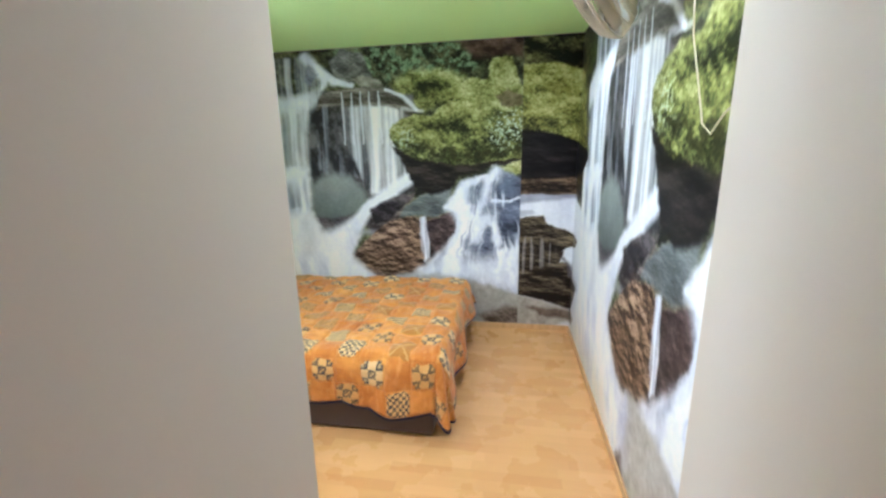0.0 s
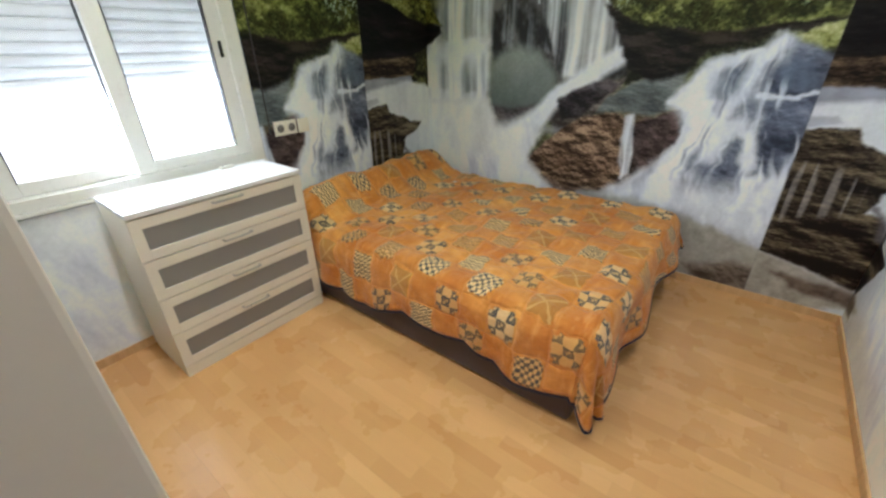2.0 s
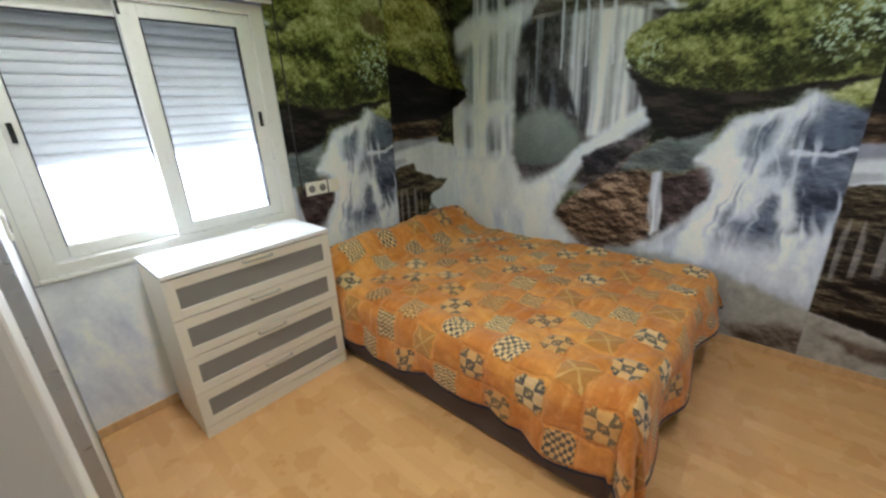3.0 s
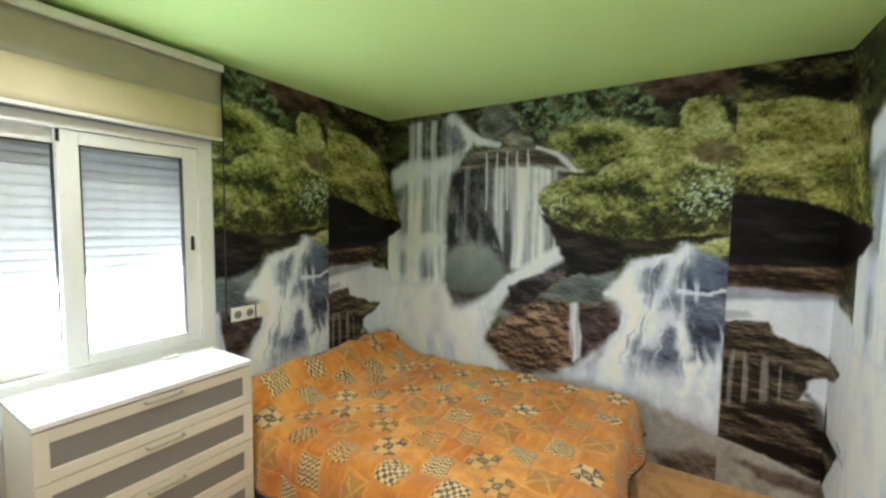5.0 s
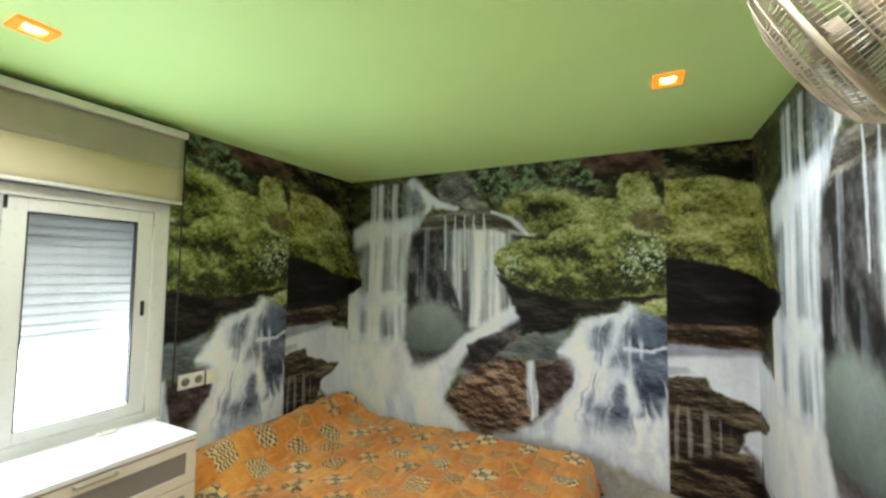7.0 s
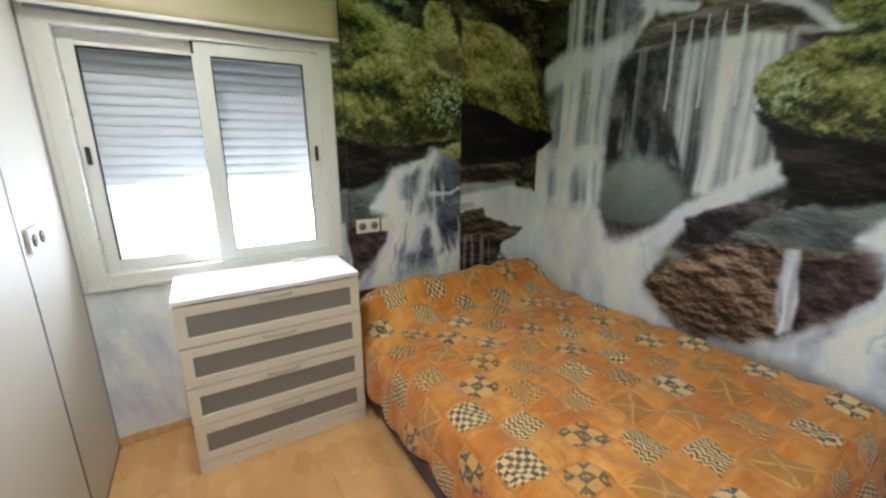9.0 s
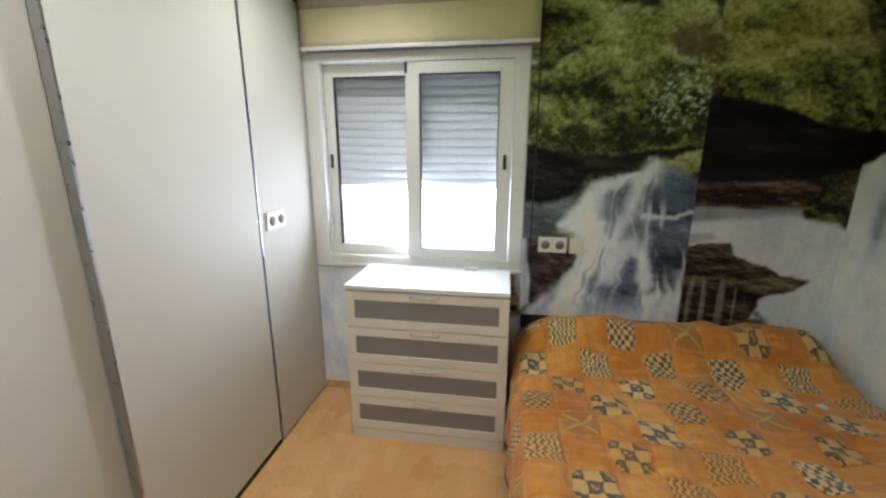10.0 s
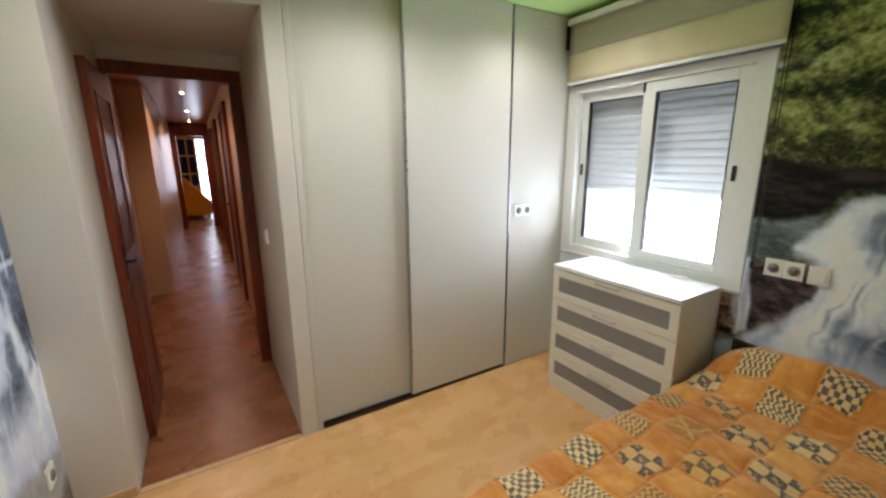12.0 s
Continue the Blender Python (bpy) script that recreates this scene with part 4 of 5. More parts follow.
box(-1.741, -1.735, YS - 0.034, YS - 0.004, 0.022, H - 0.006, bm=bm)
part("door_edge", bm, STEEL, wardrobe, "thin aluminium edge strip")
# dark strip behind the open joint, in place of its shade
part("dark_gap", box(-1.7345, -1.7225, YS - 0.045, YS - 0.035, 0.0, H - 0.006), SHADE, wardrobe)
bm = box(-1.72, PX0 - 0.125, YS - 0.08, YS - 0.002, 0.0, 0.012)
box(-1.72, PX0 - 0.125, YS - 0.036, YS - 0.034, 0.012, 0.02, bm=bm)
part("floor_track", bm, plain("dark_bronze_track", (74, 66, 58), 0.4, 1.0), wardrobe)
part("end_post", box(PX0 - 0.122, PX0 - 0.092, YS - 0.1, YS - 0.002, 0, H - 0.004, 0.003), CREAM, wardrobe)


def socket(name, y_or_x, z, facing, keys, label):
    """A row of white wall plates: 'o' a round earthed socket, 'r' a rocker."""
    n = len(keys)
    at, turn = {"east": ((XW + 0.004, y_or_x, z), 90), "north": ((y_or_x, YS - 0.004, z), 180), "west": ((XE - 0.004, y_or_x, z), -90), "passage": ((PX0, y_or_x, z), 90)}[facing]
    frame_m = pose(*at, 0, 0, turn)
    t = thing(name, frame_m, label, "wall socket" if "o" in keys else "light switch")

    def add(pname, bm, mat, parent, flat=True):
        bm.transform(frame_m)
        return part(pname, bm, mat, parent, flat=flat)

    w = 0.078
    for k, c in enumerate(keys):
        x = (k - (n - 1) / 2) * w
        p = add("plate", box(x - w / 2 + 0.001, x + w / 2 - 0.001, -0.011, 0.0, -0.043, 0.043, 0.003), PLASTIC, t)
        if c == "o":
            bm = bmesh.new()
            bmesh.ops.create_cone(bm, cap_ends=True, segments=24, radius1=0.022, radius2=0.024, depth=0.004, matrix=pose(x, -0.0125, 0, 90))
            well = add("well", bm, FROST, p, False)
            for dx in (-0.009, 0.009):
                add("contact_hole", rod((x + dx, -0.0155, 0), (x + dx, -0.0135, 0), 0.0032), BLACK, well)
        else:
            add("rocker", box(x - 0.026, x + 0.026, -0.016, -0.011, -0.028, 0.028, 0.003), PLASTIC, p)
    return t


socket("wall_socket", 2.572, 1.018, "east", "oo", "white double socket on the wallpaper over the bed")
socket("light_switch", 2.702, 1.016, "east", "r", "white single switch beside a double socket")
socket("wall_socket", -1.855, 1.188, "north", "roo"[1:], "white double socket on the wardrobe panel")
socket("wall_socket", 1.345, 0.345, "west", "o", "white socket low on the wallpaper")
socket("light_switch", 0.6, 1.08, "passage", "r", "white switch on the passage wall")

# ---------- chest of drawers ----------
chest = thing("chest_of_drawers", (-2.02, 1.934, 0), "white four-drawer chest with grey frosted fronts", "chest of drawers")
DX0, DX1, DY0, DY1, DT = -2.215, -1.845, 1.527, 2.343, 0.875
part("top", box(DX0, DX1 + 0.024, DY0 - 0.002, DY1 + 0.002, DT - 0.022, DT, 0.003), DRESSER_TOP, chest, "glossy white top")
bm = box(DX0, DX1, DY0, DY0 + 0.018, 0, DT - 0.023, 0.001)
box(DX0, DX1, DY1 - 0.018, DY1, 0, DT - 0.023, 0.001, bm)
box(DX0, DX0 + 0.006, DY0 + 0.018, DY1 - 0.018, 0.02, DT - 0.023, bm=bm)
box(DX1 - 0.03, DX1 - 0.012, DY0 + 0.018, DY1 - 0.018, 0.0, 0.056, bm=bm)
part("body", bm, DRESSER, chest)
part("plinth", box(DX1 - 0.01, DX1 + 0.018, DY0, DY1, 0.0, 0.058, 0.002), DRESSER, chest)
for k in range(4):
    z0, z1 = 0.064 + k * 0.1965, 0.064 + k * 0.1965 + 0.191
    bm = bmesh.new()
    xa, xb = DX1 + 0.001, DX1 + 0.02
    pz0, pz1, py0, py1 = z0 + 0.045, z0 + 0.145, DY0 + 0.044, DY1 - 0.047
    box(xa, xb, DY0, py0, z0, z1, 0.0015, bm)
    box(xa, xb, py1, DY1, z0, z1, 0.0015, bm)
    box(xa, xb, py0, py1, z0, pz0, 0.0015, bm)
    box(xa, xb, py0, py1, pz1, z1, 0.0015, bm)
    d = part("drawer", bm, DRESSER, chest)
    part("panel", box(xa, xb - 0.006, py0 - 0.002, py1 + 0.002, pz0 - 0.002, pz1 + 0.002), FROST, d, "grey frosted panel")
    hz = z1 - 0.014
    part("handle", pipe([(xb, 1.865, hz), (xb + 0.022, 1.865, hz), (xb + 0.024, 1.87, hz), (xb + 0.024, 2.0, hz), (xb + 0.022, 2.005, hz), (xb, 2.005, hz)], 0.0045), STEEL, d, "slim steel bar handle")
    # dark strip put in as the shade between two drawer fronts
    part("shadow_gap", box(DX1 - 0.008, DX1, DY0 + 0.018, DY1 - 0.018, z1 + 0.0005, z1 + 0.005), SHADE, d)
remote = thing("remote_control", (-2.185, 2.13, DT), "small white remote lying on the chest", "remote")
part("case", box(-2.205, -2.168, 2.09, 2.165, DT + 0.0005, DT + 0.013, 0.005), PLASTIC, remote)
part("button", box(-2.192, -2.181, 2.1, 2.112, DT + 0.013, DT + 0.0145, 0.0006), FROST, remote)

# ---------- bed ----------
BX0, BX1, BY0, BY1, BT = -2.24, -0.168, 2.397, 3.90, 0.485
bed = thing("bed", (-1.25, 3.15, 0), "double divan bed, dark base, against the wall", "bed")
part("base", box(BX0, BX1 - 0.045, BY0 + 0.001, BY1, 0.012, 0.27, 0.02), BED_CLOTH, bed, "dark brown upholstered base")
part("mattress", box(BX0, BX1 - 0.01, BY0 + 0.01, BY1 - 0.01, 0.272, BT - 0.012, 0.045, seg=4), plain("white_mattress_ticking", (220, 216, 206), 0.8), bed)
for fx in (BX0 + 0.15, BX1 - 0.15):
    for fy in (BY0 + 0.15, BY1 - 0.15):
        part("foot", rod((fx, fy, 0.0), (fx, fy, 0.014), 0.03), BLACK, bed)
part("headboard", box(BX0 - 0.022, BX0 - 0.002, BY0 + 0.02, BY1 + 0.02, 0.2, 0.6, 0.006), stained_wood("dark_headboard_wood", (36, 24, 20), (66, 46, 36)), bed, "low dark wooden headboard")
bolster = bmesh.new()
for a, b, yc in ((2.50, 3.82, 3.16),):
    pts = [(-2.10 + 0.01 * math.sin(9 * y), y, 0.545) for y in np.linspace(a, b, 24)]
    pipe(pts, 0.062, bolster, 20)
tagged(part("bolster", bolster, plain("white_pillow_cotton", (224, 220, 212), 0.85), None, "", False), "long white bolster under the bedspread", "pillow")


def spread_surface():
    """The bedspread: a sheet folded over the foot and the near side, swelling over the bolster, with a wavy hem."""
    step = 0.02
    drop_side, drop_foot, drop_far = 0.285, 0.36, 0.1
    s = np.arange(0.0, (BX1 - BX0) + drop_foot + 1e-6, step)
    t = np.arange(-drop_side, (BY1 - BY0) + drop_far + 1e-6, step)
    bm = bmesh.new()
    uvl = bm.loops.layers.uv.new("UVMap")
    L, Wd, R = BX1 - BX0 + 0.012, BY1 - BY0, 0.05
    grid, flat_uv = [], {}

    def fold(d):
        """How far out and down a strip goes that hangs d past an edge of radius R."""
        arc = R * math.pi / 2
        if d <= 0:
            return d, 0.0
        if d < arc:
            return R * math.sin(d / R), R * (1 - math.cos(d / R))
        return R, R + d - arc

    for a in s:
        row = []
        for b in t:
            over_x, down_x = fold(a - (L - R))
            if b < R:
                oy, down_y = fold(R - b)
                y = BY0 + R - oy
            else:
                oy, down_y = fold(b - (Wd - R))
                y = BY1 - R + oy
            hang_y, hang_x = down_y, down_x
            x = BX0 + L - R + over_x
            down = math.hypot(down_x, down_y)
            nz = noise.noise(Vector((a * 3.1, b * 3.1, 0.0)))
            n2 = noise.noise(Vector((a * 9.0, b * 9.0, 4.0)))
            z = BT - down
            z += (0.035 * math.sin(a * 5.2 + 1.0) + 0.015 * math.sin(a * 13.0)) * max(0.0, hang_y - R) / 0.24 * min(1.0, max(0.0, L - R - a) / 0.25) if b < R else 0.0
            if hang_y > R:
                wob = 0.024 * math.sin(a * 11 + 2 * nz) * min(1, (hang_y - R) / 0.2) + 0.012 * nz
                y += (-abs(wob) - 0.012 - 0.010 * abs(n2)) if b < R else 0.0
            if hang_x > R:
                x += 0.026 * math.sin(b * 12 + 1.5 * nz) * min(1, (hang_x - R) / 0.2) + 0.008 + 0.03 * (hang_x - R)
                far = min(1.0, max(0.0, b / Wd))
                z += (0.62 * far + 0.12 * math.sin(b * 7.0 + 0.6) * min(1.0, max(0.0, b) / 0.25)) * (hang_x - R)
                x += 0.16 * far * (hang_x - R)
            if down < 0.02:
                ridge = 1 - abs(noise.noise(Vector((a * 4.3 + 0.6 * nz, b * 2.6, 8.0)))) * 2.2
                seam = max(0.0, 1 - abs(((a + 0.0735) / 0.147) % 1 - 0.5) * 9) + max(0.0, 1 - abs(((b + 0.0735) / 0.147) % 1 - 0.5) * 9)
                n3 = noise.noise(Vector((a * 17.0 + nz, b * 13.0, 11.0)))
                z += 0.017 * nz + 0.016 * n2 + 0.011 * n3 + 0.016 * max(0.0, ridge) ** 2 - 0.004 * min(1.0, seam)
                bump = math.exp(-abs((a - 0.15) / 0.155) ** 2.6) * (0.15 + 0.02 * nz + 0.02 * b)
                if 0.03 < b < Wd - 0.02:
                    ease = min(1, (b - 0.03) / 0.16, (Wd - 0.02 - b) / 0.10)
                    z += bump * math.sqrt(max(0.0, ease))
            # at the near corner the cloth hangs in a folded cone
            if a > L - R and b < R:
                reach, turn = math.hypot(a - L + R, R - b), math.atan2(R - b, a - L + R)
                reach = min(reach, 0.395)
                out, fall = fold(reach)
                slack = max(0.0, reach - R)
                out += 0.02 * min(1.0, slack / 0.1) + (0.05 + 0.10 * math.sin(2 * turn) ** 2) * slack + 0.13 * slack * math.sin(8 * turn) * math.sin(2 * turn)
                x, y, z = BX0 + L - R + out * math.cos(turn), BY0 + R - out * math.sin(turn), BT - fall
            # uneven hem
            z = max(z, 0.028 + 0.01 * (nz + 1))
            row.append(bm.verts.new((x, min(y, YN - 0.03), z)))
            flat_uv[row[-1]] = (a, b)
        grid.append(row)
    for r0, r1 in zip(grid, grid[1:]):
        for i in range(len(r0) - 1):
            if len({r0[i], r0[i + 1], r1[i + 1], r1[i]}) == 4:
                f = bm.faces.new((r0[i], r1[i], r1[i + 1], r0[i + 1]))
                for lp in f.loops:
                    lp[uvl].uv = flat_uv[lp.vert]
    hem = [v.co.copy() for v in (r[0] for r in grid)] + [v.co.copy() for v in grid[-1][1:]]
    return bm, hem


spread = thing("bedspread", (-1.25, 3.15, BT), "orange plush bedspread with patchwork squares, navy binding", "bedspread")
bm, hem = spread_surface()
cloth = part("cloth", bm, SPREAD, spread, flat=False)
m = cloth.modifiers.new("thickness", "SOLIDIFY")
m.thickness, m.offset = 0.008, 1.0
part("binding", pipe([p + Vector((0, 0, -0.006)) for p in hem], 0.012, sides=6), NAVY, spread, "navy blue edge binding", flat=False)

# ---------- downlights ----------
for lx, ly in DOWNLIGHTS:
    t = thing("ceiling_downlight", (lx, ly, H), "square copper recessed downlight, lit", "downlight", "bedroom downlights")
    bm = bmesh.new()
    for a, b, c, d in ((-0.056, 0.056, -0.056, -0.03), (-0.056, 0.056, 0.03, 0.056), (-0.056, -0.03, -0.03, 0.03), (0.03, 0.056, -0.03, 0.03)):
        box(a, b, c, d, -0.012, -0.0005, 0.003, bm)
    bm.transform(Matrix.Translation((lx, ly, H)))
    part("trim_ring", bm, AMBER, t)
    bm = bmesh.new()
    bmesh.ops.create_cone(bm, cap_ends=True, segments=24, radius1=0.022, radius2=0.027, depth=0.006, matrix=Matrix.Translation((lx, ly, H - 0.005)))
    part("bulb", bm, BULB, t)


# ---------- wall fan ----------
def wall_fan():
    n = Vector((-0.76, 0.49, -0.41)).normalized()
    c = Vector((0.465, 2.04, 2.12))
    m = Matrix.Translation(c) @ n.to_track_quat("Z", "Y").to_matrix().to_4x4()
    t = thing("wall_fan", (XE, 1.93, 2.2), "ivory wall-mounted fan with wire cage, switched off", "fan")
    R, dz = 0.188, 0.058

    def cage(sign, name):
        bm = bmesh.new()
        for k in range(110):
            a = 2 * math.pi * k / 110
            pts = []
            for r, z in ((0.045, dz), (0.10, dz * 0.98), (0.155, dz * 0.72), (0.178, dz * 0.35), (R, 0.006)):
                pts.append((r * math.cos(a), r * math.sin(a), sign * z * (1.0 if sign > 0 else 1.55)))
            pipe(pts, 0.0013, bm, 3)
        for r, z in ((0.075, dz), (0.10, dz * 0.98), (0.13, dz * 0.86), (0.155, dz * 0.72), (0.17, dz * 0.5)):
            pipe([(r * math.cos(a), r * math.sin(a), sign * z * (1.0 if sign > 0 else 1.55)) for a in np.linspace(0, 2 * math.pi, 41)], 0.0018, bm, 5)
        bm.transform(m)
        return tagged(part(name, bm, FAN_WHITE, t, flat=False), "fine ivory wire cage", kind="stuff")

    cage(1, "front_cage"), cage(-1, "rear_cage")
    bm = pipe([(R * math.cos(a), R * math.sin(a), 0) for a in np.linspace(0.5, 2 * math.pi + 0.5, 61)], 0.0055, sides=8)
    bm.transform(m)
    part("cage_rim", bm, FAN_WHITE, t, flat=False)
    for z, r, name in ((dz + 0.002, 0.047, "badge"), (-dz - 0.05, 0.055, "motor")):
        bm = bmesh.new()
        bmesh.ops.create_cone(bm, cap_ends=True, segments=28, radius1=r, radius2=r * 0.9, depth=0.012 if name == "badge" else 0.11, matrix=Matrix.Translation((0, 0, z)))
        bmesh.ops.bevel(bm, geom=[e for e in bm.edges if len(e.link_faces) == 2 and e.calc_face_angle() > 0.8], offset=0.004, segments=2, affect="EDGES")
        bm.transform(m)
        part(name, bm, FAN_WHITE, t, flat=False)
    hub = rod((0, 0, -0.03), (0, 0, 0.03), 0.028, sides=20)
    hub.transform(m)
    part("hub", hub, FAN_WHITE, t, flat=False)
    for k in range(3):
        bm = bmesh.new()
        rows = []
        for r in np.linspace(0.025, 0.16, 8):
            wdt = 0.03 + 0.055 * math.sin(min(1, (r - 0.025) / 0.1) * math.pi / 2)
            rows.append([bm.verts.new((r * math.cos(q), r * math.sin(q), 0.02 * (q / 0.6))) for q in np.linspace(-wdt / r / 2, wdt / r / 2, 6).clip(-0.9, 0.9)])
        for a, b in zip(rows, rows[1:]):
            for i in range(5):
                bm.faces.new((a[i], a[i + 1], b[i + 1], b[i]))
        bmesh.ops.solidify(bm, geom=bm.faces[:], thickness=0.003)
        bm.transform(m @ pose(0, 0, 0, 0, 0, 120 * k))
        part("blade", bm, FAN_WHITE, t, flat=False)
    back = m @ Vector((0, 0, -0.14))
    foot = Vector((XE - 0.035, 1.90, 2.16))
    part("arm", pipe([back, back.lerp(foot, 0.5) + Vector((0, 0, -0.015)), foot], 0.026, sides=14), FAN_WHITE, t, flat=False)
    part("wall_box", box(XE - 0.06, XE - 0.004, 1.83, 1.97, 2.04, 2.28, 0.014, seg=3), FAN_WHITE, t)
    part("pull_cord", pipe([(XE - 0.04, 1.86, 2.04), (XE - 0.038, 1.84, 1.9), (XE - 0.03, 1.79, 1.76), (XE - 0.025, 1.745, 1.64), (XE - 0.02, 1.70, 1.61), (XE - 0.018, 1.64, 1.66), (XE - 0.01, 1.56, 1.70)], 0.0026, sides=8), FAN_WHITE, t, "pale hanging cable", flat=False)


wall_fan()

# ---------- door of the bedroom ----------
FY0, FY1 = PY0 - 0.1, PY0 + 0.012
door_frame = thing("door_frame", (0.13, PY0 - 0.05, 0), "red-brown varnished wooden door frame", "door frame", kind="structure")
part("jamb", box(PX0 + 0.003, PX0 + 0.078, FY0, FY1, 0, 2.06, 0.005), MAHOGANY, door_frame)
part("jamb", box(PX1 - 0.034, PX1 - 0.003, FY0, FY1, 0, 2.06, 0.005), MAHOGANY, door_frame)
part("head", box(PX0 + 0.003, PX1 - 0.003, FY0, FY1, 2.061, 2.14, 0.005), MAHOGANY, door_frame)
structure("wall_over_door", box(PX0, PX1, FY0 + 0.02, FY1 - 0.01, 2.141, H), GREY_WALL, "off-white wall over the door", "wall")
door = thing("door_1", (PX1 - 0.05, PY0 + 0.03, 0), "red-brown wooden door standing wide open", "door", kind="structure")
leaf = box(PX1 - 0.040, PX1 - 0.004, PY0 + 0.02, PY0 + 0.62, 0.008, 2.035, 0.003)
part("leaf", leaf, MAHOGANY, door)
bm = bmesh.new()
for z0, z1 in ((0.15, 0.9), (1.05, 1.9)):
    for a, b, c, d in ((0.12, 0.52, z0, z0 + 0.02), (0.12, 0.52, z1 - 0.02, z1), (0.12, 0.14, z0, z1), (0.50, 0.52, z0, z1)):
        box(PX1 - 0.045, PX1 - 0.040, PY0 + a, PY0 + b, c, d, 0.002, bm)
part("panel_moulding", bm, MAHOGANY, door)
part("handle", pipe([(PX1 - 0.04, PY0 + 0.56, 1.03), (PX1 - 0.076, PY0 + 0.56, 1.03), (PX1 - 0.08, PY0 + 0.55, 1.03), (PX1 - 0.08, PY0 + 0.46, 1.03)], 0.009), BLACK, door, "dark lever handle", flat=False)
part("handle_plate", box(PX1 - 0.045, PX1 - 0.040, PY0 + 0.54, PY0 + 0.58, 0.93, 1.12, 0.002), BLACK, door)

# ---------- corridor beyond ----------
CX0, CX1, CY = -0.235, 0.72, -7.6
structure("wall_corridor_west", box(CX0 - 0.1, CX0, CY, FY0, 0, 2.36), CORRIDOR_PAINT, "cream corridor wall", "wall")
structure("wall_corridor_east", box(CX1, CX1 + 0.1, -2.29, FY0, 0, 2.36), CORRIDOR_PAINT, "cream corridor wall", "wall")
structure("wall_corridor_step", box(0.50, CX1 + 0.1, CY, -2.29, 0, 2.36), CORRIDOR_PAINT, "cream corridor wall that steps forward", "wall")
structure("wall_corridor_near", box(PX1 - 0.003, CX1 + 0.12, FY0 - 0.001, FY1 - 0.012, 0, 2.36), CORRIDOR_PAINT, "short wall beside the bedroom door", "wall")
# varnished slats across the corridor, one mesh
bm = box(CX0 - 0.1, CX1 + 0.2, -12.2, FY0 + 0.02, 2.372, 2.5)
for k in range(62):
    y = FY0 + 0.018 - 0.125 * k
    box(CX0 - 0.09, CX1 + 0.09, y - 0.12, y, 2.36, 2.3715, 0.003, bm, 1)
structure("ceiling_corridor", bm, LACQUER, "glossy varnished wooden slats over the corridor", "ceiling")
for k, (y0, y1) in enumerate(((-2.35, -1.5), (-4.5, -3.65), (-6.5, -5.65))):
    f = thing("side_door", (CX0, (y0 + y1) / 2, 0), "closed red-brown side door in the corridor", "door", "corridor doors")
    bm = box(CX0 + 0.001, CX0 + 0.035, y0, y0 + 0.07, 0, 2.07, 0.004)
    box(CX0 + 0.001, CX0 + 0.035, y1 - 0.07, y1, 0, 2.07, 0.004, bm)
    box(CX0 + 0.001, CX0 + 0.035, y0, y1, 2.071, 2.14, 0.004, bm)
    part("frame", bm, MAHOGANY, f)
    part("leaf", box(CX0 + 0.001, CX0 + 0.016, y0 + 0.072, y1 - 0.072, 0.01, 2.068, 0.002), MAHOGANY, f)
    part("handle", pipe([(CX0 + 0.016, y0 + 0.13, 1.03), (CX0 + 0.06, y0 + 0.13, 1.03), (CX0 + 0.062, y0 + 0.23, 1.03)], 0.008), BLACK, f)
far_frame = thing("far_door_frame", (0.2, CY, 0), "red-brown door frame at the corridor's end", "door frame", kind="structure")
part("jamb", box(CX0 + 0.001, CX0 + 0.12, CY - 0.06, CY + 0.06, 0, 2.08, 0.005), MAHOGANY, far_frame)
part("jamb", box(0.40, 0.499, CY - 0.06, CY + 0.06, 0, 2.08, 0.005), MAHOGANY, far_frame)
part("head", box(CX0 + 0.001, 0.499, CY - 0.06, CY + 0.06, 2.081, 2.36, 0.005), MAHOGANY, far_frame)
# far room
structure("wall_far_east", box(1.4, 1.5, -12.2, CY - 0.06, 0, 2.36), CORRIDOR_PAINT, "far room wall", "wall")
structure("wall_far_west", box(-1.5, -1.4, -12.2, CY - 0.06, 0, 2.36), CORRIDOR_PAINT, "far room wall", "wall")
structure("wall_far_end", box(-1.5, 1.5, -12.3, -12.2, 0, 2.36), CORRIDOR_PAINT, "far room end wall", "wall")
structure("ceiling_far", box(-1.5, 1.5, -12.2, CY - 0.06, 2.362, 2.5), CORRIDOR_PAINT, "far room ceiling", "ceiling")
bm = box(-1.5, CX0 - 0.1, CY - 0.06, CY, 0, 2.36)
box(CX1 + 0.1, 1.5, CY - 0.06, CY, 0, 2.36, bm=bm)
structure("wall_far_near", bm, CORRIDOR_PAINT, "far room wall beside the corridor", "wall")
far_win = thing("window_2", (-0.1, -12.15, 1.0), "bright balcony door with dark frame, far room", "window", kind="structure")
glow = emitter("balcony_daylight", (236, 242, 255), 6.0)
part("pane", box(-0.46, 0.02, -12.19, -12.17, 0.05, 2.2), glow, far_win, "glowing bright pane")
CREAM_BAR = plain("cream_window_bar", (222, 190, 120), 0.4)
bm = bmesh.new()
for a, b in ((-0.52, -0.46), (0.02, 0.07), (0.26, 0.30), (0.50, 0.56)):
    box(a, b, -12.19, -12.02, 0, 2.26, 0.004, bm)
for a, b in ((-0.46, 0.02), (0.07, 0.26), (0.30, 0.50)):
    for z in (1.10, 1.66, 2.2):
        box(a, b, -12.185, -12.03, z, z + 0.05, 0.004, bm)
part("window_frame", bm, CREAM_BAR, far_win)
curtain = thing("curtain", (0.45, -12.1, 1.0), "dark blue curtain beside the far window", "curtain")
bm = bmesh.new()
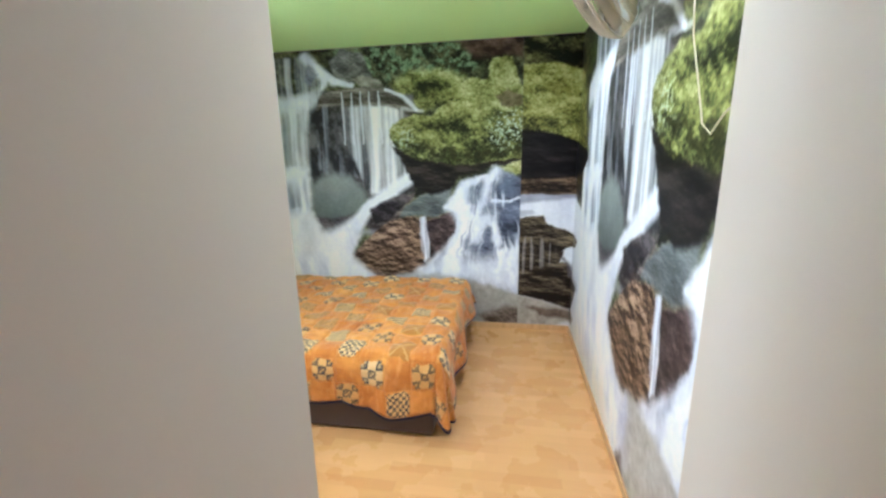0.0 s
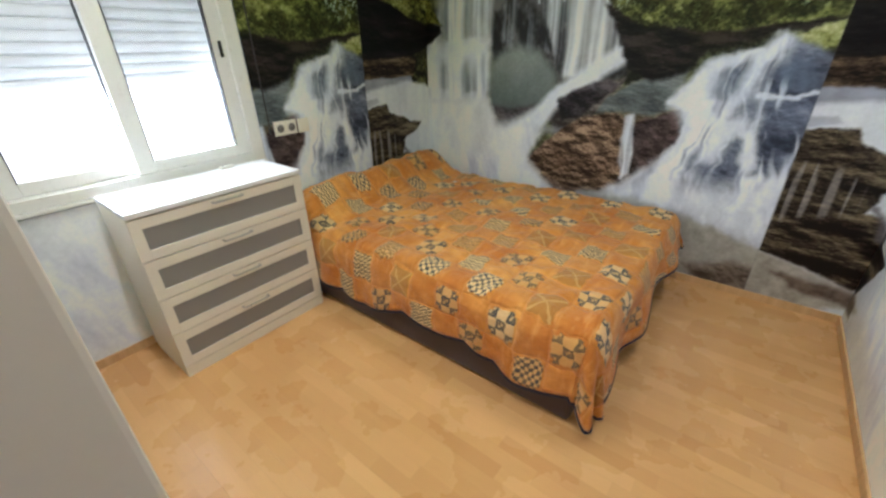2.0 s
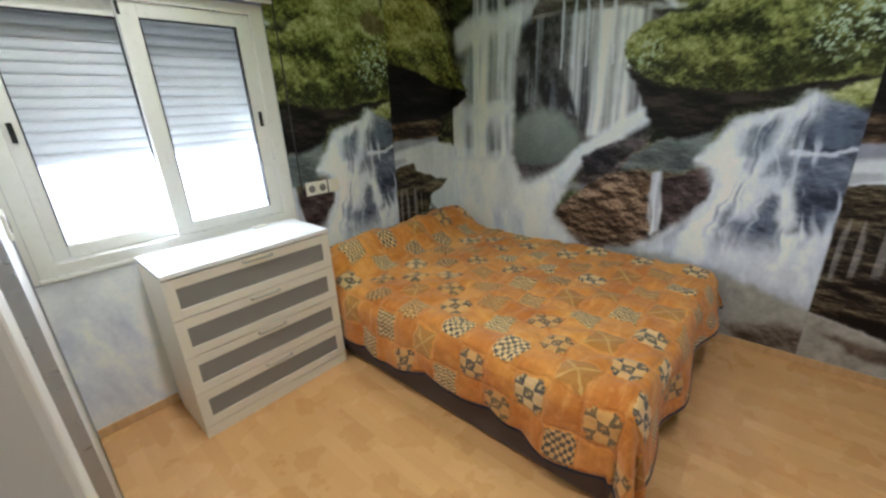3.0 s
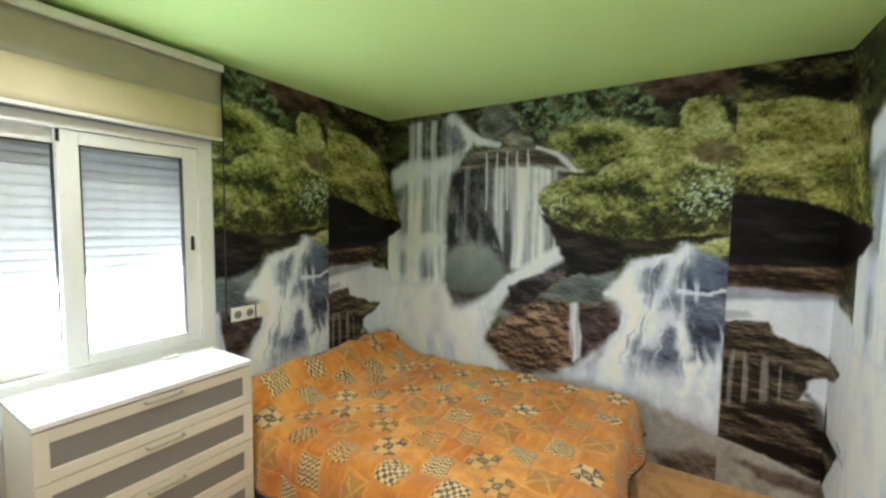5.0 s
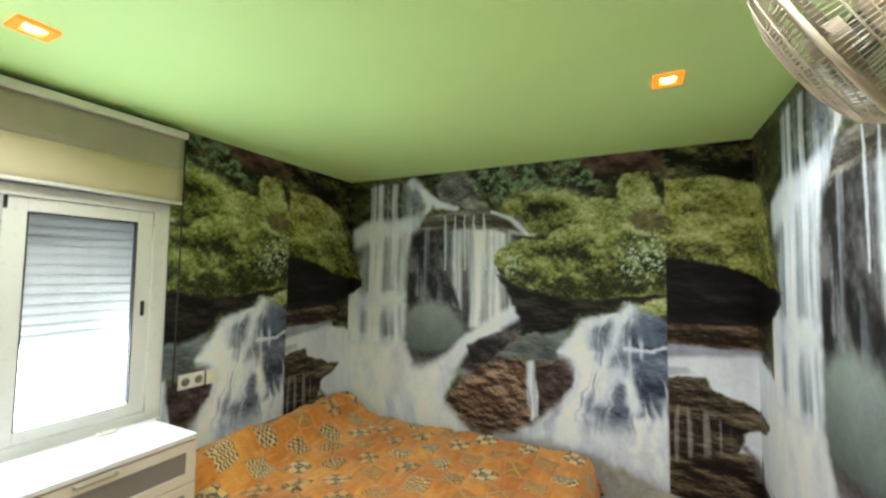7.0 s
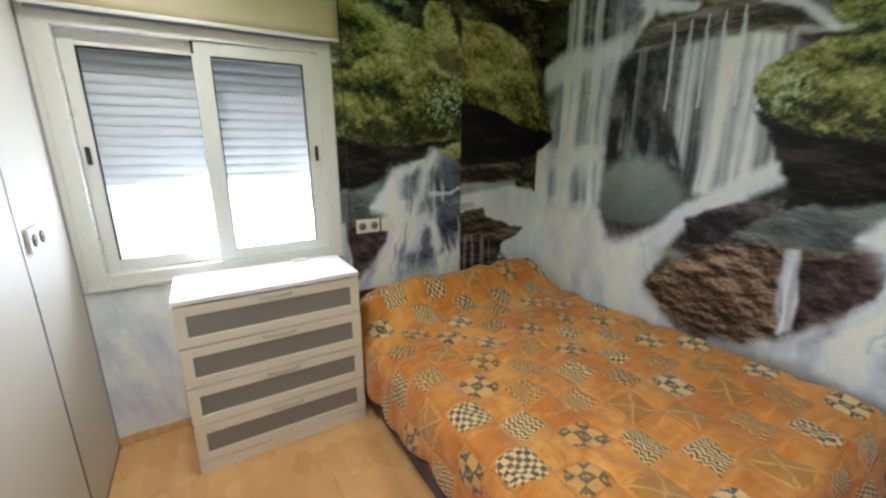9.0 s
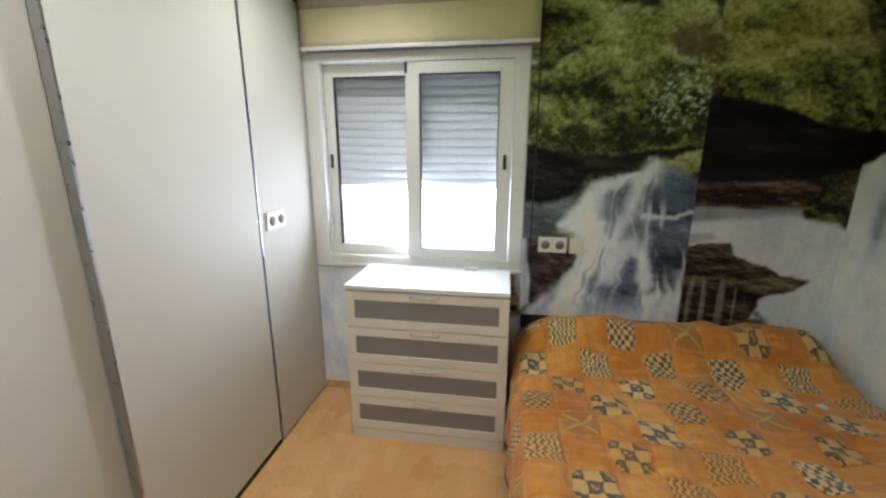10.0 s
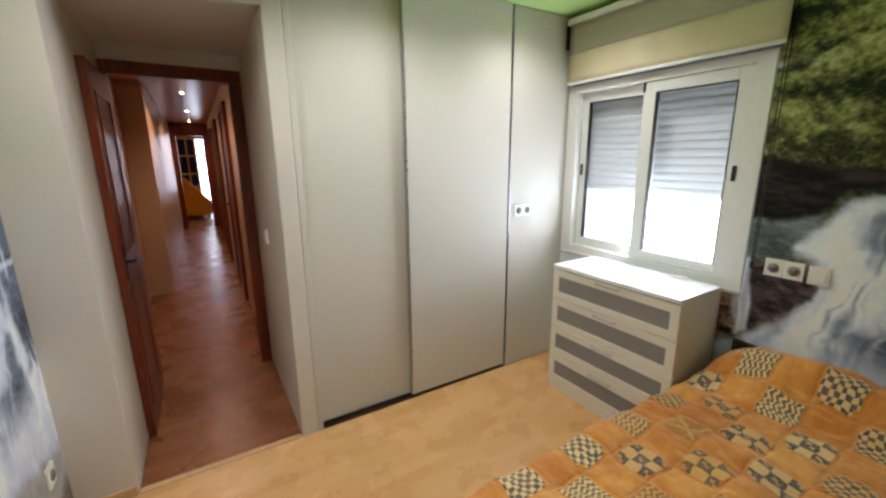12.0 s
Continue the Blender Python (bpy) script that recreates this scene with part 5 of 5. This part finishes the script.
cols = [[bm.verts.new((x, -12.12 + 0.03 * math.sin(x * 60), z)) for x in np.linspace(0.075, 0.75, 48)] for z in (0.75, 2.25)]
for i in range(39):
    bm.faces.new((cols[0][i], cols[0][i + 1], cols[1][i + 1], cols[1][i]))
c = part("cloth", bm, weave("blue_curtain", (42, 50, 92), 500), curtain, flat=False)
m = c.modifiers.new("thickness", "SOLIDIFY")
m.thickness = 0.004
sofa = thing("sofa", (0.2, -9.9, 0), "yellow-orange covered sofa in the far room", "sofa")
YELLOW = weave("yellow_cover", (226, 150, 34), 500)


def slab(profile, y0, y1, bevel):
    """A solid whose outline in x and z runs from y0 to y1."""
    bm = bmesh.new()
    near, far = ([bm.verts.new((x, y, z)) for x, z in profile] for y in (y1, y0))
    n = len(profile)
    for i in range(n):
        bm.faces.new((near[i], near[(i + 1) % n], far[(i + 1) % n], far[i]))
    bm.faces.new(near[::-1]), bm.faces.new(far)
    bmesh.ops.recalc_face_normals(bm, faces=bm.faces[:])
    bmesh.ops.bevel(bm, geom=bm.edges[:], offset=bevel, segments=2, affect="EDGES")
    return bm


part("armrest", slab([(0.62, 0.08), (-0.14, 0.08), (-0.16, 0.46), (-0.06, 0.56), (0.18, 0.84), (0.42, 1.12), (0.62, 1.16)], -9.55, -9.3, 0.03), YELLOW, sofa, "sloping draped armrest")
part("seat", box(-0.12, 0.40, -10.9, -9.56, 0.08, 0.44, 0.05, seg=3), YELLOW, sofa)
part("backrest", slab([(0.41, 0.08), (0.41, 0.9), (0.50, 1.1), (0.62, 1.1), (0.62, 0.08)], -10.9, -9.56, 0.03), YELLOW, sofa)
for fx in (-0.08, 0.56):
    for fy in (-10.84, -9.4):
        part("foot", rod((fx, fy, 0), (fx, fy, 0.085), 0.025), MAHOGANY, sofa)
for lx, ly in CORRIDOR_LIGHTS:
    t = thing("corridor_downlight", (lx, ly, 2.36), "small round recessed downlight, lit", "downlight", "corridor downlights")
    bm = bmesh.new()
    bmesh.ops.create_cone(bm, cap_ends=True, segments=20, radius1=0.03, radius2=0.04, depth=0.01, matrix=Matrix.Translation((lx, ly, 2.354)))
    part("trim_ring", bm, BRASS, t)
    bm = bmesh.new()
    bmesh.ops.create_cone(bm, cap_ends=True, segments=20, radius1=0.02, radius2=0.022, depth=0.006, matrix=Matrix.Translation((lx, ly, 2.346)))
    part("bulb", bm, BULB, t)
structure("threshold", box(PX0 + 0.002, PX1 - 0.002, YS - 0.03, YS + 0.005, 0.0008, 0.006, 0.002), OAK, "flat pale threshold strip", "trim")
structure("outer_wall", box(1.62, 1.72, -12.3, 4.2, 0, 2.62), GREY_WALL, "plain outer wall", "wall")

# ---------- laminate boards ----------
floor = bpy.data.objects["floor"]
BW, BL = 0.1935, 1.29


def boards(x0, x1, y0, y1, seed, material=None):
    rng = random.Random(seed)
    j = math.floor(y0 / BW)
    while j * BW < y1:
        ya, yb = max(y0, j * BW), min(y1, (j + 1) * BW)
        x = x0 - rng.random() * BL
        while x < x1:
            xa, xb = max(x0, x), min(x1, x + BL)
            if xb - xa > 0.02 and yb - ya > 0.005:
                part("board", box(xa + 0.0001, xb - 0.0001, ya + 0.0001, yb - 0.0001, -0.011, 0.0, 0.0002, seg=1), material or FLOOR, floor)
            x += BL
        j += 1


boards(XW, XE, YS, YN, 3)
boards(PX0, PX1, FY0, YS, 5, PARQUET)
boards(CX0, CX1, CY, FY0, 7, PARQUET)
boards(-1.4, 1.4, -12.2, CY, 9, PARQUET)
